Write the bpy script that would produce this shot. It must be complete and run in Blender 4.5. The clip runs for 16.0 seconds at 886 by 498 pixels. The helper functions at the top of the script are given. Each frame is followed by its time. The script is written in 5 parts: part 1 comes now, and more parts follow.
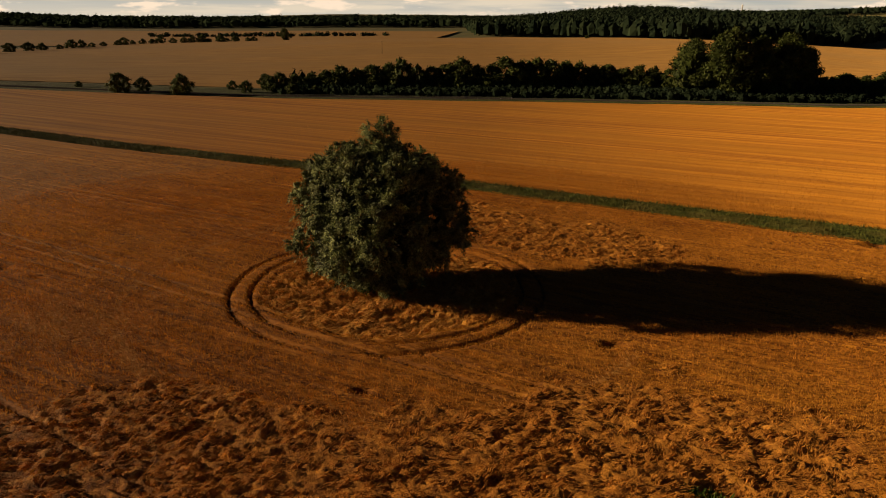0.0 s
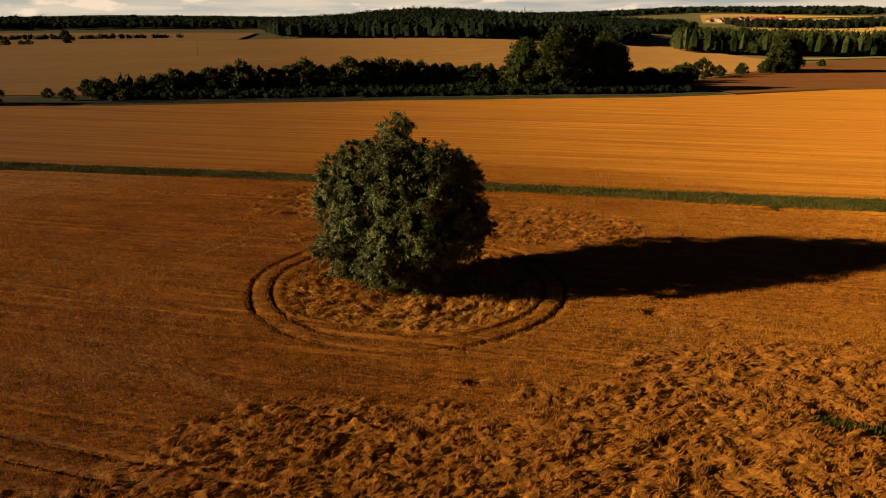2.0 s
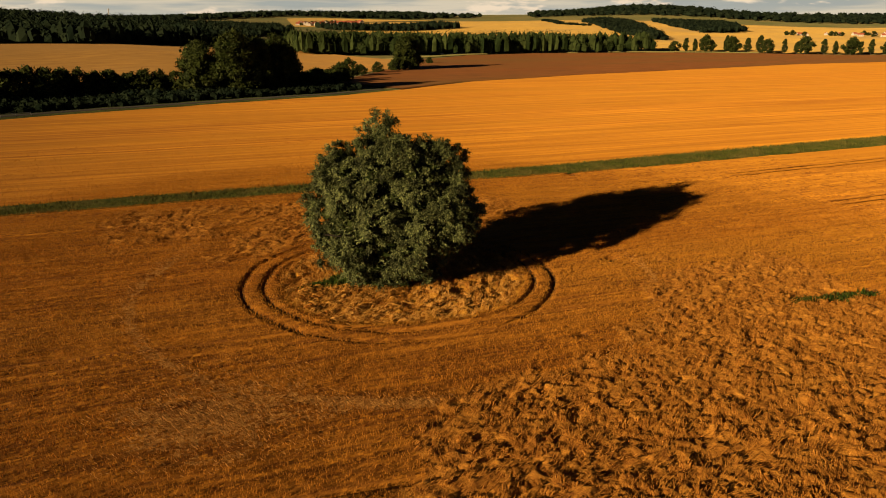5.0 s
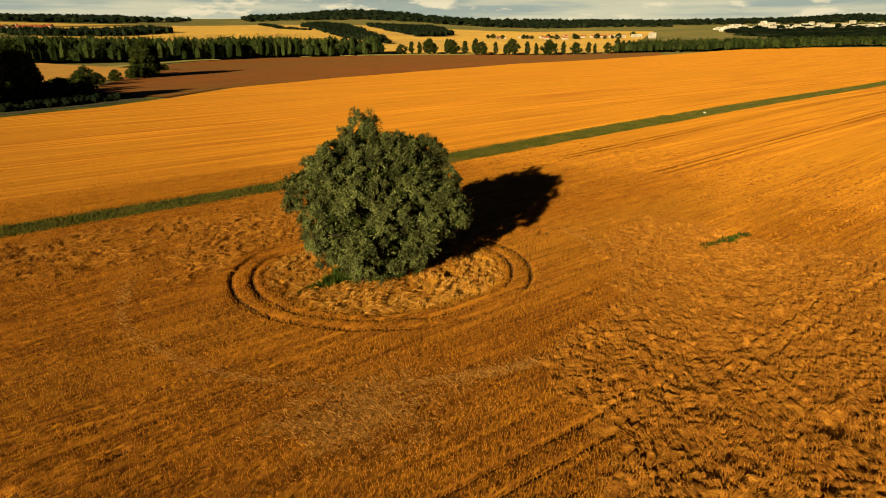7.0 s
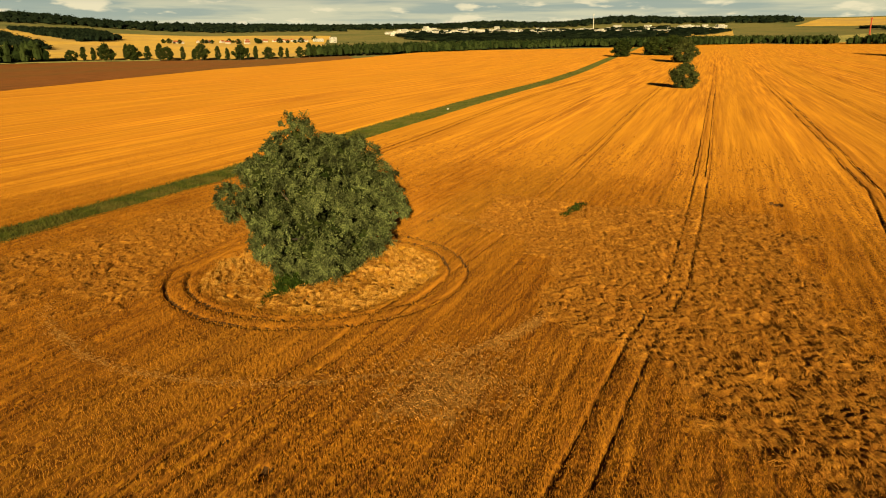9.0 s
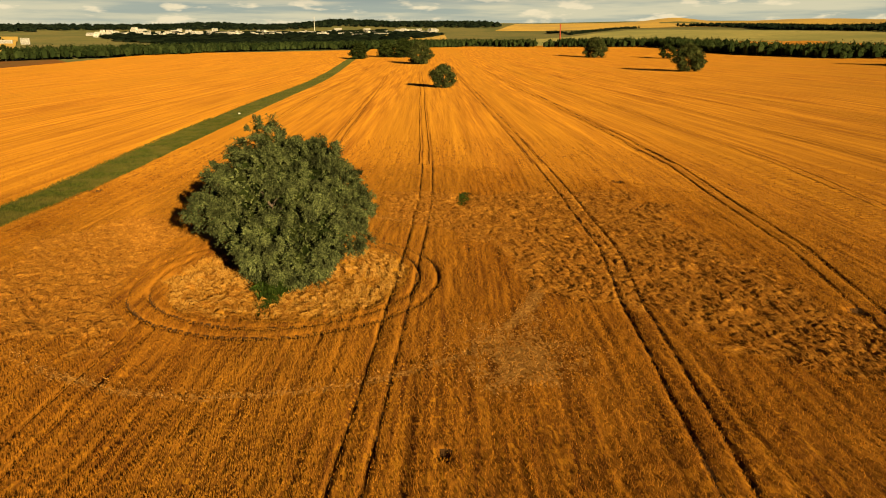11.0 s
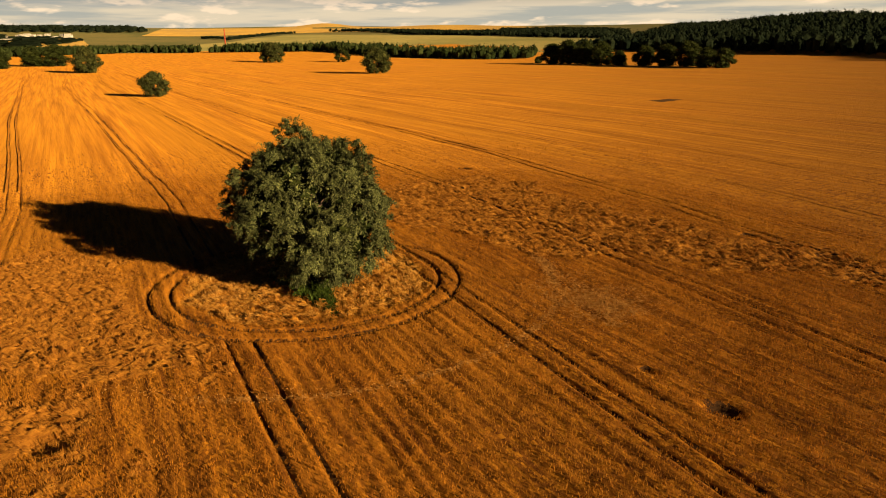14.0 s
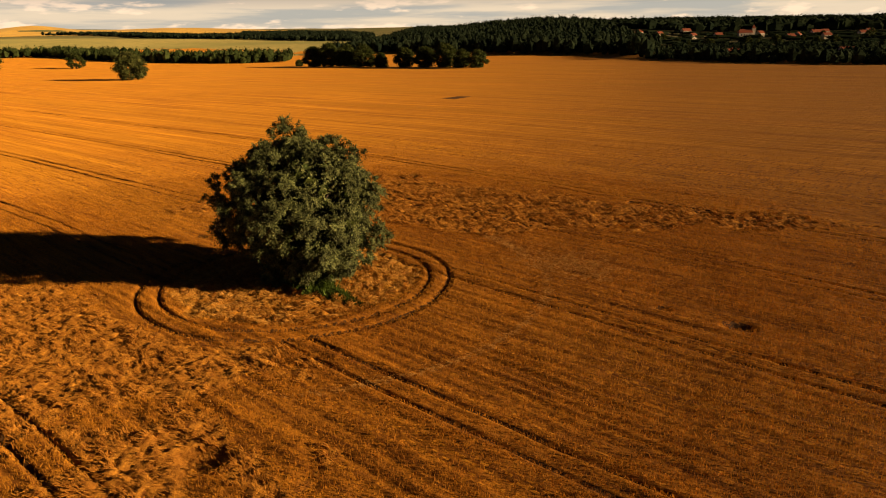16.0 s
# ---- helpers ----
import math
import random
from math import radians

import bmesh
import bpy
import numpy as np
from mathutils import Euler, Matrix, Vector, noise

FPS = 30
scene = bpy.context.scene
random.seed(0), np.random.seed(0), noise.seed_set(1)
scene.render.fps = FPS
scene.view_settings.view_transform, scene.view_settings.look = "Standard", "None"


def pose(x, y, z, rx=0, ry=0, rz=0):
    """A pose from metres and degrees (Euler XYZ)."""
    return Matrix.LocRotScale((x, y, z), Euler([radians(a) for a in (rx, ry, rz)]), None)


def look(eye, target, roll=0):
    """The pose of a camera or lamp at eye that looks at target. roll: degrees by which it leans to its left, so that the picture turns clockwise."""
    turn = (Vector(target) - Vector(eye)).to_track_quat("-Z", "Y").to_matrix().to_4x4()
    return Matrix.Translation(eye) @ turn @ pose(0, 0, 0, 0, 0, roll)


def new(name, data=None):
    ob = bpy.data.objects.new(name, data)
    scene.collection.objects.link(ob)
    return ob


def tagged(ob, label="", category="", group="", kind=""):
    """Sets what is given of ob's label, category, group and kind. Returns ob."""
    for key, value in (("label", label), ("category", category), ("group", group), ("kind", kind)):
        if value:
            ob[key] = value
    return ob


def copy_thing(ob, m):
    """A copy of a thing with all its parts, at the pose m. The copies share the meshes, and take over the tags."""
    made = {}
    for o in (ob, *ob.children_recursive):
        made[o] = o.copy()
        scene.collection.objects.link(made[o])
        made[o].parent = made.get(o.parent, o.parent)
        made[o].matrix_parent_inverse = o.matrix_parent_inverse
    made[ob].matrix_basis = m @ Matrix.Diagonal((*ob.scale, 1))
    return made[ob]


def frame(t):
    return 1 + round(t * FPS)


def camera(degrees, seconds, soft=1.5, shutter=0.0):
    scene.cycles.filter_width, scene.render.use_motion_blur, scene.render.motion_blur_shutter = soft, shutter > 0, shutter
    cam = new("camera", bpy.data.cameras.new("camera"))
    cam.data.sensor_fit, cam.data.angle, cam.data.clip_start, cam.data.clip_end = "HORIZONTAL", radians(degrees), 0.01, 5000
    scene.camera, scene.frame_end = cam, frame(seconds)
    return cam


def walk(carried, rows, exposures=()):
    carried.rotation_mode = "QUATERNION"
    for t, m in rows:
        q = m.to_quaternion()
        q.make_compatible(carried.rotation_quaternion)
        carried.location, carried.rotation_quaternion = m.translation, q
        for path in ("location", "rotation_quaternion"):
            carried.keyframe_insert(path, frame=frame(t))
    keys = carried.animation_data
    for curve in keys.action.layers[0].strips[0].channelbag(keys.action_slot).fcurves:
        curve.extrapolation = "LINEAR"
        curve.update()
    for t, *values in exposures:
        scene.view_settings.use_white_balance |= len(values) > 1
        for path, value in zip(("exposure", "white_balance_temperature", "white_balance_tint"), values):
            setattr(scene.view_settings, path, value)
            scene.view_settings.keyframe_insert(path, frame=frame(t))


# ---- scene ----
cam = camera(65.3, 16.0, soft=1.0)
PATH = [
    (0.0, (5.264, -64.017, 23.732), (5.626, -6.925, 5.281), 0.61),
    (0.5, (0.629, -63.934, 23.556), (5.245, -7.007, 5.171), 0.60),
    (1.0, (-4.087, -63.737, 23.395), (4.402, -7.238, 5.071), 0.58),
    (1.5, (-9.156, -63.091, 23.207), (3.262, -7.315, 4.906), 0.50),
    (2.0, (-14.507, -62.003, 23.026), (2.060, -7.286, 4.816), 0.43),
    (2.5, (-19.690, -60.681, 22.884), (1.725, -7.643, 4.764), 0.37),
    (3.0, (-24.971, -58.888, 22.721), (1.261, -8.050, 4.625), 0.30),
    (3.5, (-30.391, -56.558, 22.525), (0.576, -8.424, 4.520), 0.21),
    (4.0, (-35.497, -53.814, 22.422), (-0.208, -8.718, 4.507), 0.15),
    (4.5, (-40.124, -50.320, 22.366), (-0.779, -8.698, 4.489), 0.11),
    (5.0, (-44.540, -46.397, 22.301), (-1.434, -8.654, 4.488), 0.03),
    (5.5, (-48.914, -42.270, 22.228), (-2.389, -8.786, 4.500), -0.07),
    (6.0, (-53.167, -37.938, 22.170), (-3.643, -9.019, 4.534), -0.17),
    (6.5, (-56.988, -33.324, 22.121), (-4.937, -9.185, 4.571), -0.26),
    (7.0, (-60.055, -28.381, 22.056), (-5.750, -9.836, 4.535), -0.30),
    (7.5, (-62.664, -23.086, 22.033), (-6.612, -10.665, 4.599), -0.33),
    (8.0, (-64.804, -17.432, 21.993), (-7.684, -11.462, 4.623), -0.40),
    (8.5, (-66.285, -11.769, 22.003), (-8.845, -12.154, 4.667), -0.46),
    (9.0, (-67.186, -6.101, 22.064), (-10.122, -12.653, 4.721), -0.46),
    (9.5, (-67.012, -0.312, 22.066), (-11.081, -13.321, 4.673), -0.43),
    (10.0, (-66.152, 5.374, 22.080), (-11.916, -13.487, 4.680), -0.35),
    (10.5, (-65.057, 10.931, 22.113), (-12.784, -12.864, 4.755), -0.27),
    (11.0, (-63.849, 16.417, 22.124), (-13.451, -11.185, 4.856), -0.21),
    (11.5, (-62.297, 21.725, 22.108), (-13.327, -8.415, 4.977), -0.22),
    (12.0, (-60.050, 26.639, 22.127), (-13.235, -6.770, 5.033), -0.30),
    (12.5, (-57.258, 31.602, 22.140), (-13.588, -5.824, 5.046), -0.42),
    (13.0, (-54.154, 36.319, 22.154), (-13.964, -4.832, 5.086), -0.53),
    (13.5, (-50.783, 40.692, 22.123), (-14.354, -3.810, 5.020), -0.58),
    (14.0, (-47.003, 44.849, 22.055), (-14.711, -2.750, 4.979), -0.65),
    (14.5, (-42.920, 48.656, 21.973), (-14.990, -1.649, 4.963), -0.72),
    (15.0, (-38.603, 52.125, 21.919), (-15.117, -0.402, 4.911), -0.80),
    (15.5, (-33.800, 55.308, 21.916), (-15.175, 0.876, 4.881), -0.90),
    (16.0, (-28.858, 58.168, 21.872), (-15.178, 2.307, 4.772), -1.00),
]
walk(cam, [(t, look(eye, target, roll)) for t, eye, target, roll in PATH], exposures=[(0, 0.65, 7000, 18), (4, 0.45, 7000, 18), (8, 0.52, 7050, -5), (12, 0.55, 7250, 5), (16, 0.74, 7700, 21)])

# ---------------------------------------------------------------- light
SUN_AZ, SUN_EL = -4.4, 14.1          # the way the light travels in plan, and the sun's height
sun = new("sun", bpy.data.lights.new("sun", "SUN"))
sun.data.energy, sun.data.angle, sun.data.color = 5.0, radians(0.53), (1.0, 0.77, 0.46)
_way = Vector((math.cos(radians(SUN_AZ)), math.sin(radians(SUN_AZ)), -math.tan(radians(SUN_EL))))
sun.matrix_world = look((0, 0, 60), Vector((0, 0, 60)) + _way)

world = bpy.data.worlds.new("sky")
scene.world = world
world.use_nodes = True
wt = world.node_tree
wt.nodes.clear()


def link(tree, a, b):
    tree.links.new(a, b)


sky = wt.nodes.new("ShaderNodeTexSky")
sky.sky_type, sky.sun_disc = "NISHITA", False
sky.sun_elevation, sky.sun_rotation = radians(SUN_EL), radians(270 + SUN_AZ * -1)
sky.air_density, sky.dust_density, sky.ozone_density = 0.06, 0.0, 1.0
tc = wt.nodes.new("ShaderNodeTexCoord")
bg = wt.nodes.new("ShaderNodeBackground")
bg.inputs["Strength"].default_value = 0.05
wo = wt.nodes.new("ShaderNodeOutputWorld")


def sky_noise(scale, stretch, detail, lo, hi, offset):
    """Cloud cover between 0 and 1."""
    mp = wt.nodes.new("ShaderNodeMapping")
    mp.inputs["Scale"].default_value, mp.inputs["Location"].default_value = stretch, offset
    n = wt.nodes.new("ShaderNodeTexNoise")
    n.inputs["Scale"].default_value, n.inputs["Detail"].default_value = scale, detail
    n.inputs["Roughness"].default_value = 0.55
    r = wt.nodes.new("ShaderNodeMapRange")
    r.interpolation_type = "SMOOTHSTEP"
    r.inputs[1].default_value, r.inputs[2].default_value = lo, hi
    link(wt, tc.outputs["Generated"], mp.inputs[0])
    link(wt, mp.outputs[0], n.inputs[0])
    link(wt, n.outputs[0], r.inputs[0])
    return r.outputs[0]


def sky_mix(factor, a, b):
    """Between a and b, each a colour or a socket."""
    m = wt.nodes.new("ShaderNodeMix")
    m.data_type = "RGBA"
    link(wt, factor, m.inputs[0])
    for k, v in ((6, a), (7, b)):
        if isinstance(v, tuple):
            m.inputs[k].default_value = (*v, 1)
        else:
            link(wt, v, m.inputs[k])
    return m.outputs[2]


sep = wt.nodes.new("ShaderNodeSeparateXYZ")
link(wt, tc.outputs["Generated"], sep.inputs[0])
low = wt.nodes.new("ShaderNodeMapRange")
low.inputs[1].default_value, low.inputs[2].default_value, low.inputs[3].default_value, low.inputs[4].default_value = 0.045, 0.09, 1.0, 0.0
link(wt, sep.outputs["Z"], low.inputs[0])
glow = wt.nodes.new("ShaderNodeMapRange")
glow.inputs[1].default_value, glow.inputs[2].default_value, glow.inputs[3].default_value, glow.inputs[4].default_value = 0.0, 0.035, 0.75, 0.0
link(wt, sep.outputs["Z"], glow.inputs[0])
veil = sky_mix(sky_noise(2.2, (2.2, 2.2, 30), 5, 0.38, 0.62, (0, 0, 0)), (5.2, 5.8, 5.5), (9.2, 8.5, 6.6))
veil = sky_mix(glow.outputs[0], veil, (9.6, 8.9, 6.9))
puffs = sky_mix(sky_noise(9.0, (1.6, 1.6, 7.0), 4, 0.55, 0.66, (3.1, 0.4, 0)), veil, (12.0, 10.3, 7.8))
link(wt, sky_mix(low.outputs[0], sky.outputs[0], puffs), bg.inputs[0])
link(wt, bg.outputs[0], wo.inputs[0])


# ---------------------------------------------------------------- materials
def material(name, dark, light, scale=1.0, rough=0.9, bump=0.0, bump_scale=8.0, stretch=(1, 1, 1), turn=0.0, patch=None,
             patch_scale=0.02, patch_amount=0.5, spec=0.2, per_object=0.0, bump_dist=0.1, detail=6, trans=0.0, matt=1.0):
    """A rough natural surface: grain between two colours, wide patches of a third, relief."""
    m = bpy.data.materials.new(name)
    m.use_nodes = True
    t = m.node_tree
    p = t.nodes["Principled BSDF"]
    p.inputs["Roughness"].default_value = rough
    p.inputs["Specular IOR Level"].default_value = spec
    p.inputs["Diffuse Roughness"].default_value = matt
    co = t.nodes.new("ShaderNodeTexCoord")
    mp = t.nodes.new("ShaderNodeMapping")
    mp.vector_type = "TEXTURE"
    mp.inputs["Rotation"].default_value, mp.inputs["Scale"].default_value = (0, 0, radians(-turn)), tuple(1 / k for k in stretch)
    link(t, co.outputs["Object"], mp.inputs[0])
    n = t.nodes.new("ShaderNodeTexNoise")
    n.inputs["Scale"].default_value, n.inputs["Detail"].default_value = scale, detail
    n.inputs["Roughness"].default_value = 0.65
    link(t, mp.outputs[0], n.inputs[0])
    r = t.nodes.new("ShaderNodeValToRGB")
    r.color_ramp.elements[0].position, r.color_ramp.elements[1].position = 0.34, 0.68
    r.color_ramp.elements[0].color, r.color_ramp.elements[1].color = (*dark, 1), (*light, 1)
    link(t, n.outputs[0], r.inputs[0])
    colour = r.outputs[0]
    if patch:
        n2 = t.nodes.new("ShaderNodeTexNoise")
        n2.inputs["Scale"].default_value, n2.inputs["Detail"].default_value = patch_scale, 5
        link(t, mp.outputs[0], n2.inputs[0])
        r2 = t.nodes.new("ShaderNodeMapRange")
        r2.inputs[1].default_value, r2.inputs[2].default_value, r2.inputs[4].default_value = 0.42, 0.66, patch_amount
        link(t, n2.outputs[0], r2.inputs[0])
        mx = t.nodes.new("ShaderNodeMix")
        mx.data_type = "RGBA"
        mx.inputs[7].default_value = (*patch, 1)
        link(t, r2.outputs[0], mx.inputs[0])
        link(t, colour, mx.inputs[6])
        colour = mx.outputs[2]
    if per_object:
        oi = t.nodes.new("ShaderNodeObjectInfo")
        hs = t.nodes.new("ShaderNodeHueSaturation")
        mr = t.nodes.new("ShaderNodeMapRange")
        mr.inputs[3].default_value, mr.inputs[4].default_value = 1 - per_object, 1 + per_object
        link(t, oi.outputs["Random"], mr.inputs[0])
        link(t, mr.outputs[0], hs.inputs["Value"])
        link(t, colour, hs.inputs["Color"])
        colour = hs.outputs[0]
    link(t, colour, p.inputs["Base Color"])
    if bump:
        nb = t.nodes.new("ShaderNodeTexNoise")
        nb.inputs["Scale"].default_value, nb.inputs["Detail"].default_value = bump_scale, 5
        nb.inputs["Roughness"].default_value = 0.7
        link(t, mp.outputs[0], nb.inputs[0])
        b = t.nodes.new("ShaderNodeBump")
        b.inputs["Strength"].default_value, b.inputs["Distance"].default_value = bump, bump_dist
        link(t, nb.outputs[0], b.inputs["Height"])
        link(t, b.outputs[0], p.inputs["Normal"])
    if trans:
        tr = t.nodes.new("ShaderNodeBsdfTranslucent")
        link(t, colour, tr.inputs[0])
        ms = t.nodes.new("ShaderNodeMixShader")
        ms.inputs[0].default_value = trans
        out = t.nodes["Material Output"]
        link(t, p.outputs[0], ms.inputs[1])
        link(t, tr.outputs[0], ms.inputs[2])
        link(t, ms.outputs[0], out.inputs[0])
    return m


def leaf_material(name, dark, light, trans=0.25, spec=0.06, shade=(0.45, 1.45), grain=1.1):
    """Leaves, each a shade of its own."""
    m = bpy.data.materials.new(name)
    m.use_nodes = True
    t = m.node_tree
    p = t.nodes["Principled BSDF"]
    p.inputs["Roughness"].default_value, p.inputs["Specular IOR Level"].default_value = 0.6, spec
    g = t.nodes.new("ShaderNodeNewGeometry")
    r = t.nodes.new("ShaderNodeValToRGB")
    r.color_ramp.elements[0].color, r.color_ramp.elements[1].color = (*dark, 1), (*light, 1)
    link(t, g.outputs["Random Per Island"], r.inputs[0])
    co = t.nodes.new("ShaderNodeTexCoord")
    n = t.nodes.new("ShaderNodeTexNoise")
    n.inputs["Scale"].default_value, n.inputs["Detail"].default_value = grain, 4
    link(t, co.outputs["Object"], n.inputs[0])
    hs = t.nodes.new("ShaderNodeHueSaturation")
    mr = t.nodes.new("ShaderNodeMapRange")
    mr.inputs[1].default_value, mr.inputs[2].default_value = 0.32, 0.68
    mr.inputs[3].default_value, mr.inputs[4].default_value = shade
    link(t, n.outputs[0], mr.inputs[0])
    link(t, mr.outputs[0], hs.inputs["Value"])
    link(t, r.outputs[0], hs.inputs["Color"])
    link(t, hs.outputs[0], p.inputs["Base Color"])
    tr = t.nodes.new("ShaderNodeBsdfTranslucent")
    link(t, hs.outputs[0], tr.inputs[0])
    ms = t.nodes.new("ShaderNodeMixShader")
    ms.inputs[0].default_value = trans
    link(t, p.outputs[0], ms.inputs[1])
    link(t, tr.outputs[0], ms.inputs[2])
    link(t, ms.outputs[0], t.nodes["Material Output"].inputs[0])
    return m


ROW_TURN = 29.5
M_WHEAT = material("ripe_wheat", (0.32, 0.12, 0.014), (0.66, 0.30, 0.035), scale=3.0, bump=0.9, bump_scale=3.2, bump_dist=0.35,
                   stretch=(0.4, 1.2, 1), turn=ROW_TURN, patch=(0.52, 0.26, 0.03), patch_scale=0.035, patch_amount=0.55)
M_WHEAT_FAR = material("ripe_wheat_far", (0.28, 0.098, 0.010), (0.62, 0.260, 0.024), scale=0.60, bump=0.7, bump_scale=1.0, bump_dist=0.5,
                       stretch=(0.022, 0.9, 1), turn=ROW_TURN - 2, patch=(0.42, 0.18, 0.015), patch_scale=0.05, patch_amount=0.6)
M_HILL_WHEAT = material("hill_wheat", (0.36, 0.215, 0.045), (0.50, 0.315, 0.075), scale=0.05, bump=0.4, bump_scale=0.5, bump_dist=0.5,
                        patch=(0.30, 0.20, 0.07), patch_scale=0.005, patch_amount=0.8)
M_PASTURE = material("pale_pasture", (0.20, 0.18, 0.06), (0.33, 0.27, 0.09), scale=0.05, patch=(0.14, 0.15, 0.05), patch_scale=0.004, patch_amount=0.7)
M_BROWN = material("ploughed_soil", (0.10, 0.036, 0.009), (0.19, 0.068, 0.016), scale=0.3, stretch=(0.15, 1, 1), turn=14, bump=0.6, bump_scale=1.0, bump_dist=0.3,
                   patch=(0.10, 0.062, 0.016), patch_scale=0.012, patch_amount=0.6)
M_STUBBLE = material("tan_grain", (0.26, 0.135, 0.032), (0.44, 0.235, 0.055), scale=0.25, bump=0.4, bump_scale=0.6, bump_dist=0.4, stretch=(0.2, 1, 1), turn=-8, patch=(0.30, 0.17, 0.05), patch_scale=0.012, patch_amount=0.8)
M_LAND = material("grassland", (0.09, 0.085, 0.03), (0.17, 0.14, 0.05), scale=0.08, patch=(0.06, 0.075, 0.025), patch_scale=0.006, patch_amount=0.7)
# verge grass with the hedge's shade put into its colour
M_VERGE = material("shaded_verge_grass", (0.030, 0.045, 0.009), (0.095, 0.10, 0.025), scale=0.6, bump=0.9, bump_scale=1.5, bump_dist=0.3, patch=(0.03, 0.04, 0.01), patch_scale=0.08, patch_amount=0.8)
M_GRASS = material("verge_grass", (0.034, 0.050, 0.007), (0.120, 0.128, 0.020), scale=1.2, bump=0.9, bump_scale=2.5, bump_dist=0.3,
                   patch=(0.19, 0.14, 0.036), patch_scale=0.22, patch_amount=0.5)
# coarse noise in the leaf colour stands for the crown's light and shade
M_WILLOW = leaf_material("willow_leaves", (0.018, 0.029, 0.007), (0.158, 0.174, 0.062), 0.05, 0.12, (0.30, 1.75), 0.75)
M_NETTLE = leaf_material("nettle_leaves", (0.022, 0.042, 0.006), (0.075, 0.115, 0.018), 0.15)
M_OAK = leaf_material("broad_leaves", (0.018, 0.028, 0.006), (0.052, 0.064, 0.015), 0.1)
M_FIELD_TREE = leaf_material("field_tree_leaves", (0.022, 0.032, 0.007), (0.105, 0.11, 0.032), 0.1)
# far haze's blue and the dark of shaded sides put into the colour
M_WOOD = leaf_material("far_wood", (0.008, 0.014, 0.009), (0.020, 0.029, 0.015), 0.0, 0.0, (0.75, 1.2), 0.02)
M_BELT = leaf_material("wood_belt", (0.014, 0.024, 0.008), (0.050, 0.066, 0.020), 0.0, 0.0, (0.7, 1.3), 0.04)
M_STRAW = material("wheat_ears", (0.19, 0.056, 0.007), (0.62, 0.255, 0.024), scale=1.8, stretch=(0.07, 1, 1), turn=ROW_TURN, bump=0, patch=(0.54, 0.27, 0.035), patch_scale=0.06, patch_amount=0.5, trans=0.25)
M_LAID = material("laid_straw", (0.26, 0.092, 0.012), (0.74, 0.345, 0.055), scale=3.0, patch=(0.27, 0.090, 0.010), patch_scale=1.1, patch_amount=0.6, trans=0.25)
M_PALE = material("bleached_straw", (0.42, 0.19, 0.032), (0.78, 0.43, 0.10), scale=3.0, patch=(0.56, 0.27, 0.04), patch_scale=0.25, patch_amount=0.7, trans=0.1)
# sheen of leaning straw, seen from one side, put into a pale colour
M_COMB = material("combed_sheen_straw", (0.36, 0.155, 0.030), (0.62, 0.32, 0.080), scale=2.5, bump=0.6, bump_scale=6, bump_dist=0.15, trans=0.1)
M_BRANCH = material("pale_branch_bark", (0.12, 0.085, 0.06), (0.25, 0.185, 0.135), scale=5, stretch=(1, 1, 0.3), bump=0.4, bump_scale=8, bump_dist=0.03)
M_STEEL = material("dull_steel", (0.10, 0.10, 0.10), (0.17, 0.165, 0.16), scale=2.0, rough=0.6)
M_BARK = material("bark", (0.035, 0.028, 0.02), (0.10, 0.085, 0.065), scale=4, stretch=(1, 1, 0.2), bump=0.8, bump_scale=8, bump_dist=0.05)


# ---------------------------------------------------------------- the lie of the land
_tab = np.random.RandomState(7).rand(256, 256)


def vnoise(x, y, k=0):
    """Smooth value noise, 0 to 1."""
    x, y = x + 37.7 * k, y + 91.3 * k
    i, j = np.floor(x).astype(int), np.floor(y).astype(int)
    f, g = x - i, y - j
    f, g = f * f * (3 - 2 * f), g * g * (3 - 2 * g)
    a, b = _tab[i & 255, j & 255], _tab[(i + 1) & 255, j & 255]
    c, d = _tab[i & 255, (j + 1) & 255], _tab[(i + 1) & 255, (j + 1) & 255]
    return (a * (1 - f) + b * f) * (1 - g) + (c * (1 - f) + d * f) * g


def fbm(x, y, k=0, octaves=4):
    v, w, s = 0, 0.5, 1.0
    for o in range(octaves):
        v, w, s = v + w * vnoise(x * s, y * s, k + o), w * 0.5, s * 2.03
    return v


BEARINGS = (0, 20, 40, 60, 80, 100, 120, 140, 160, 177, 197, 240, 290, 330, 360)
RANGES = (200, 350, 500, 850, 1400, 2200, 3200, 4300)
HEIGHTS = {0: (0, 6, 12, 8, 14, 25, 40, 78), 20: (0, 6, 13, 14, 36, 55, 68, 90), 40: (0, -1, -1, 1, 18, 44, 78, 124),
           60: (0, -1, -1, -1, 22, 55, 85, 128), 80: (0, -1, -1, -1, 8, 25, 50, 110), 100: (0, -1, -1, 3, 6, 22, 52, 103),
           120: (0, -1.5, -1.5, 1, 10, 25, 58, 116), 140: (-.5, -1.5, -1.5, -1, 12, 45, 78, 126), 160: (-.5, -.5, -.5, 0, 15, 50, 78, 118),
           177: (0, 0, 1, 3, 36, 62, 85, 118), 197: (0, 0, 1, 8, 30, 58, 80, 106), 240: (0, 0, 1, 6, 20, 40, 60, 90),
           290: (0, 1, 2, 4, 10, 20, 35, 60), 330: (0, 2, 3, 3, 3, 10, 22, 46), 360: (0, 6, 12, 8, 14, 25, 40, 78)}
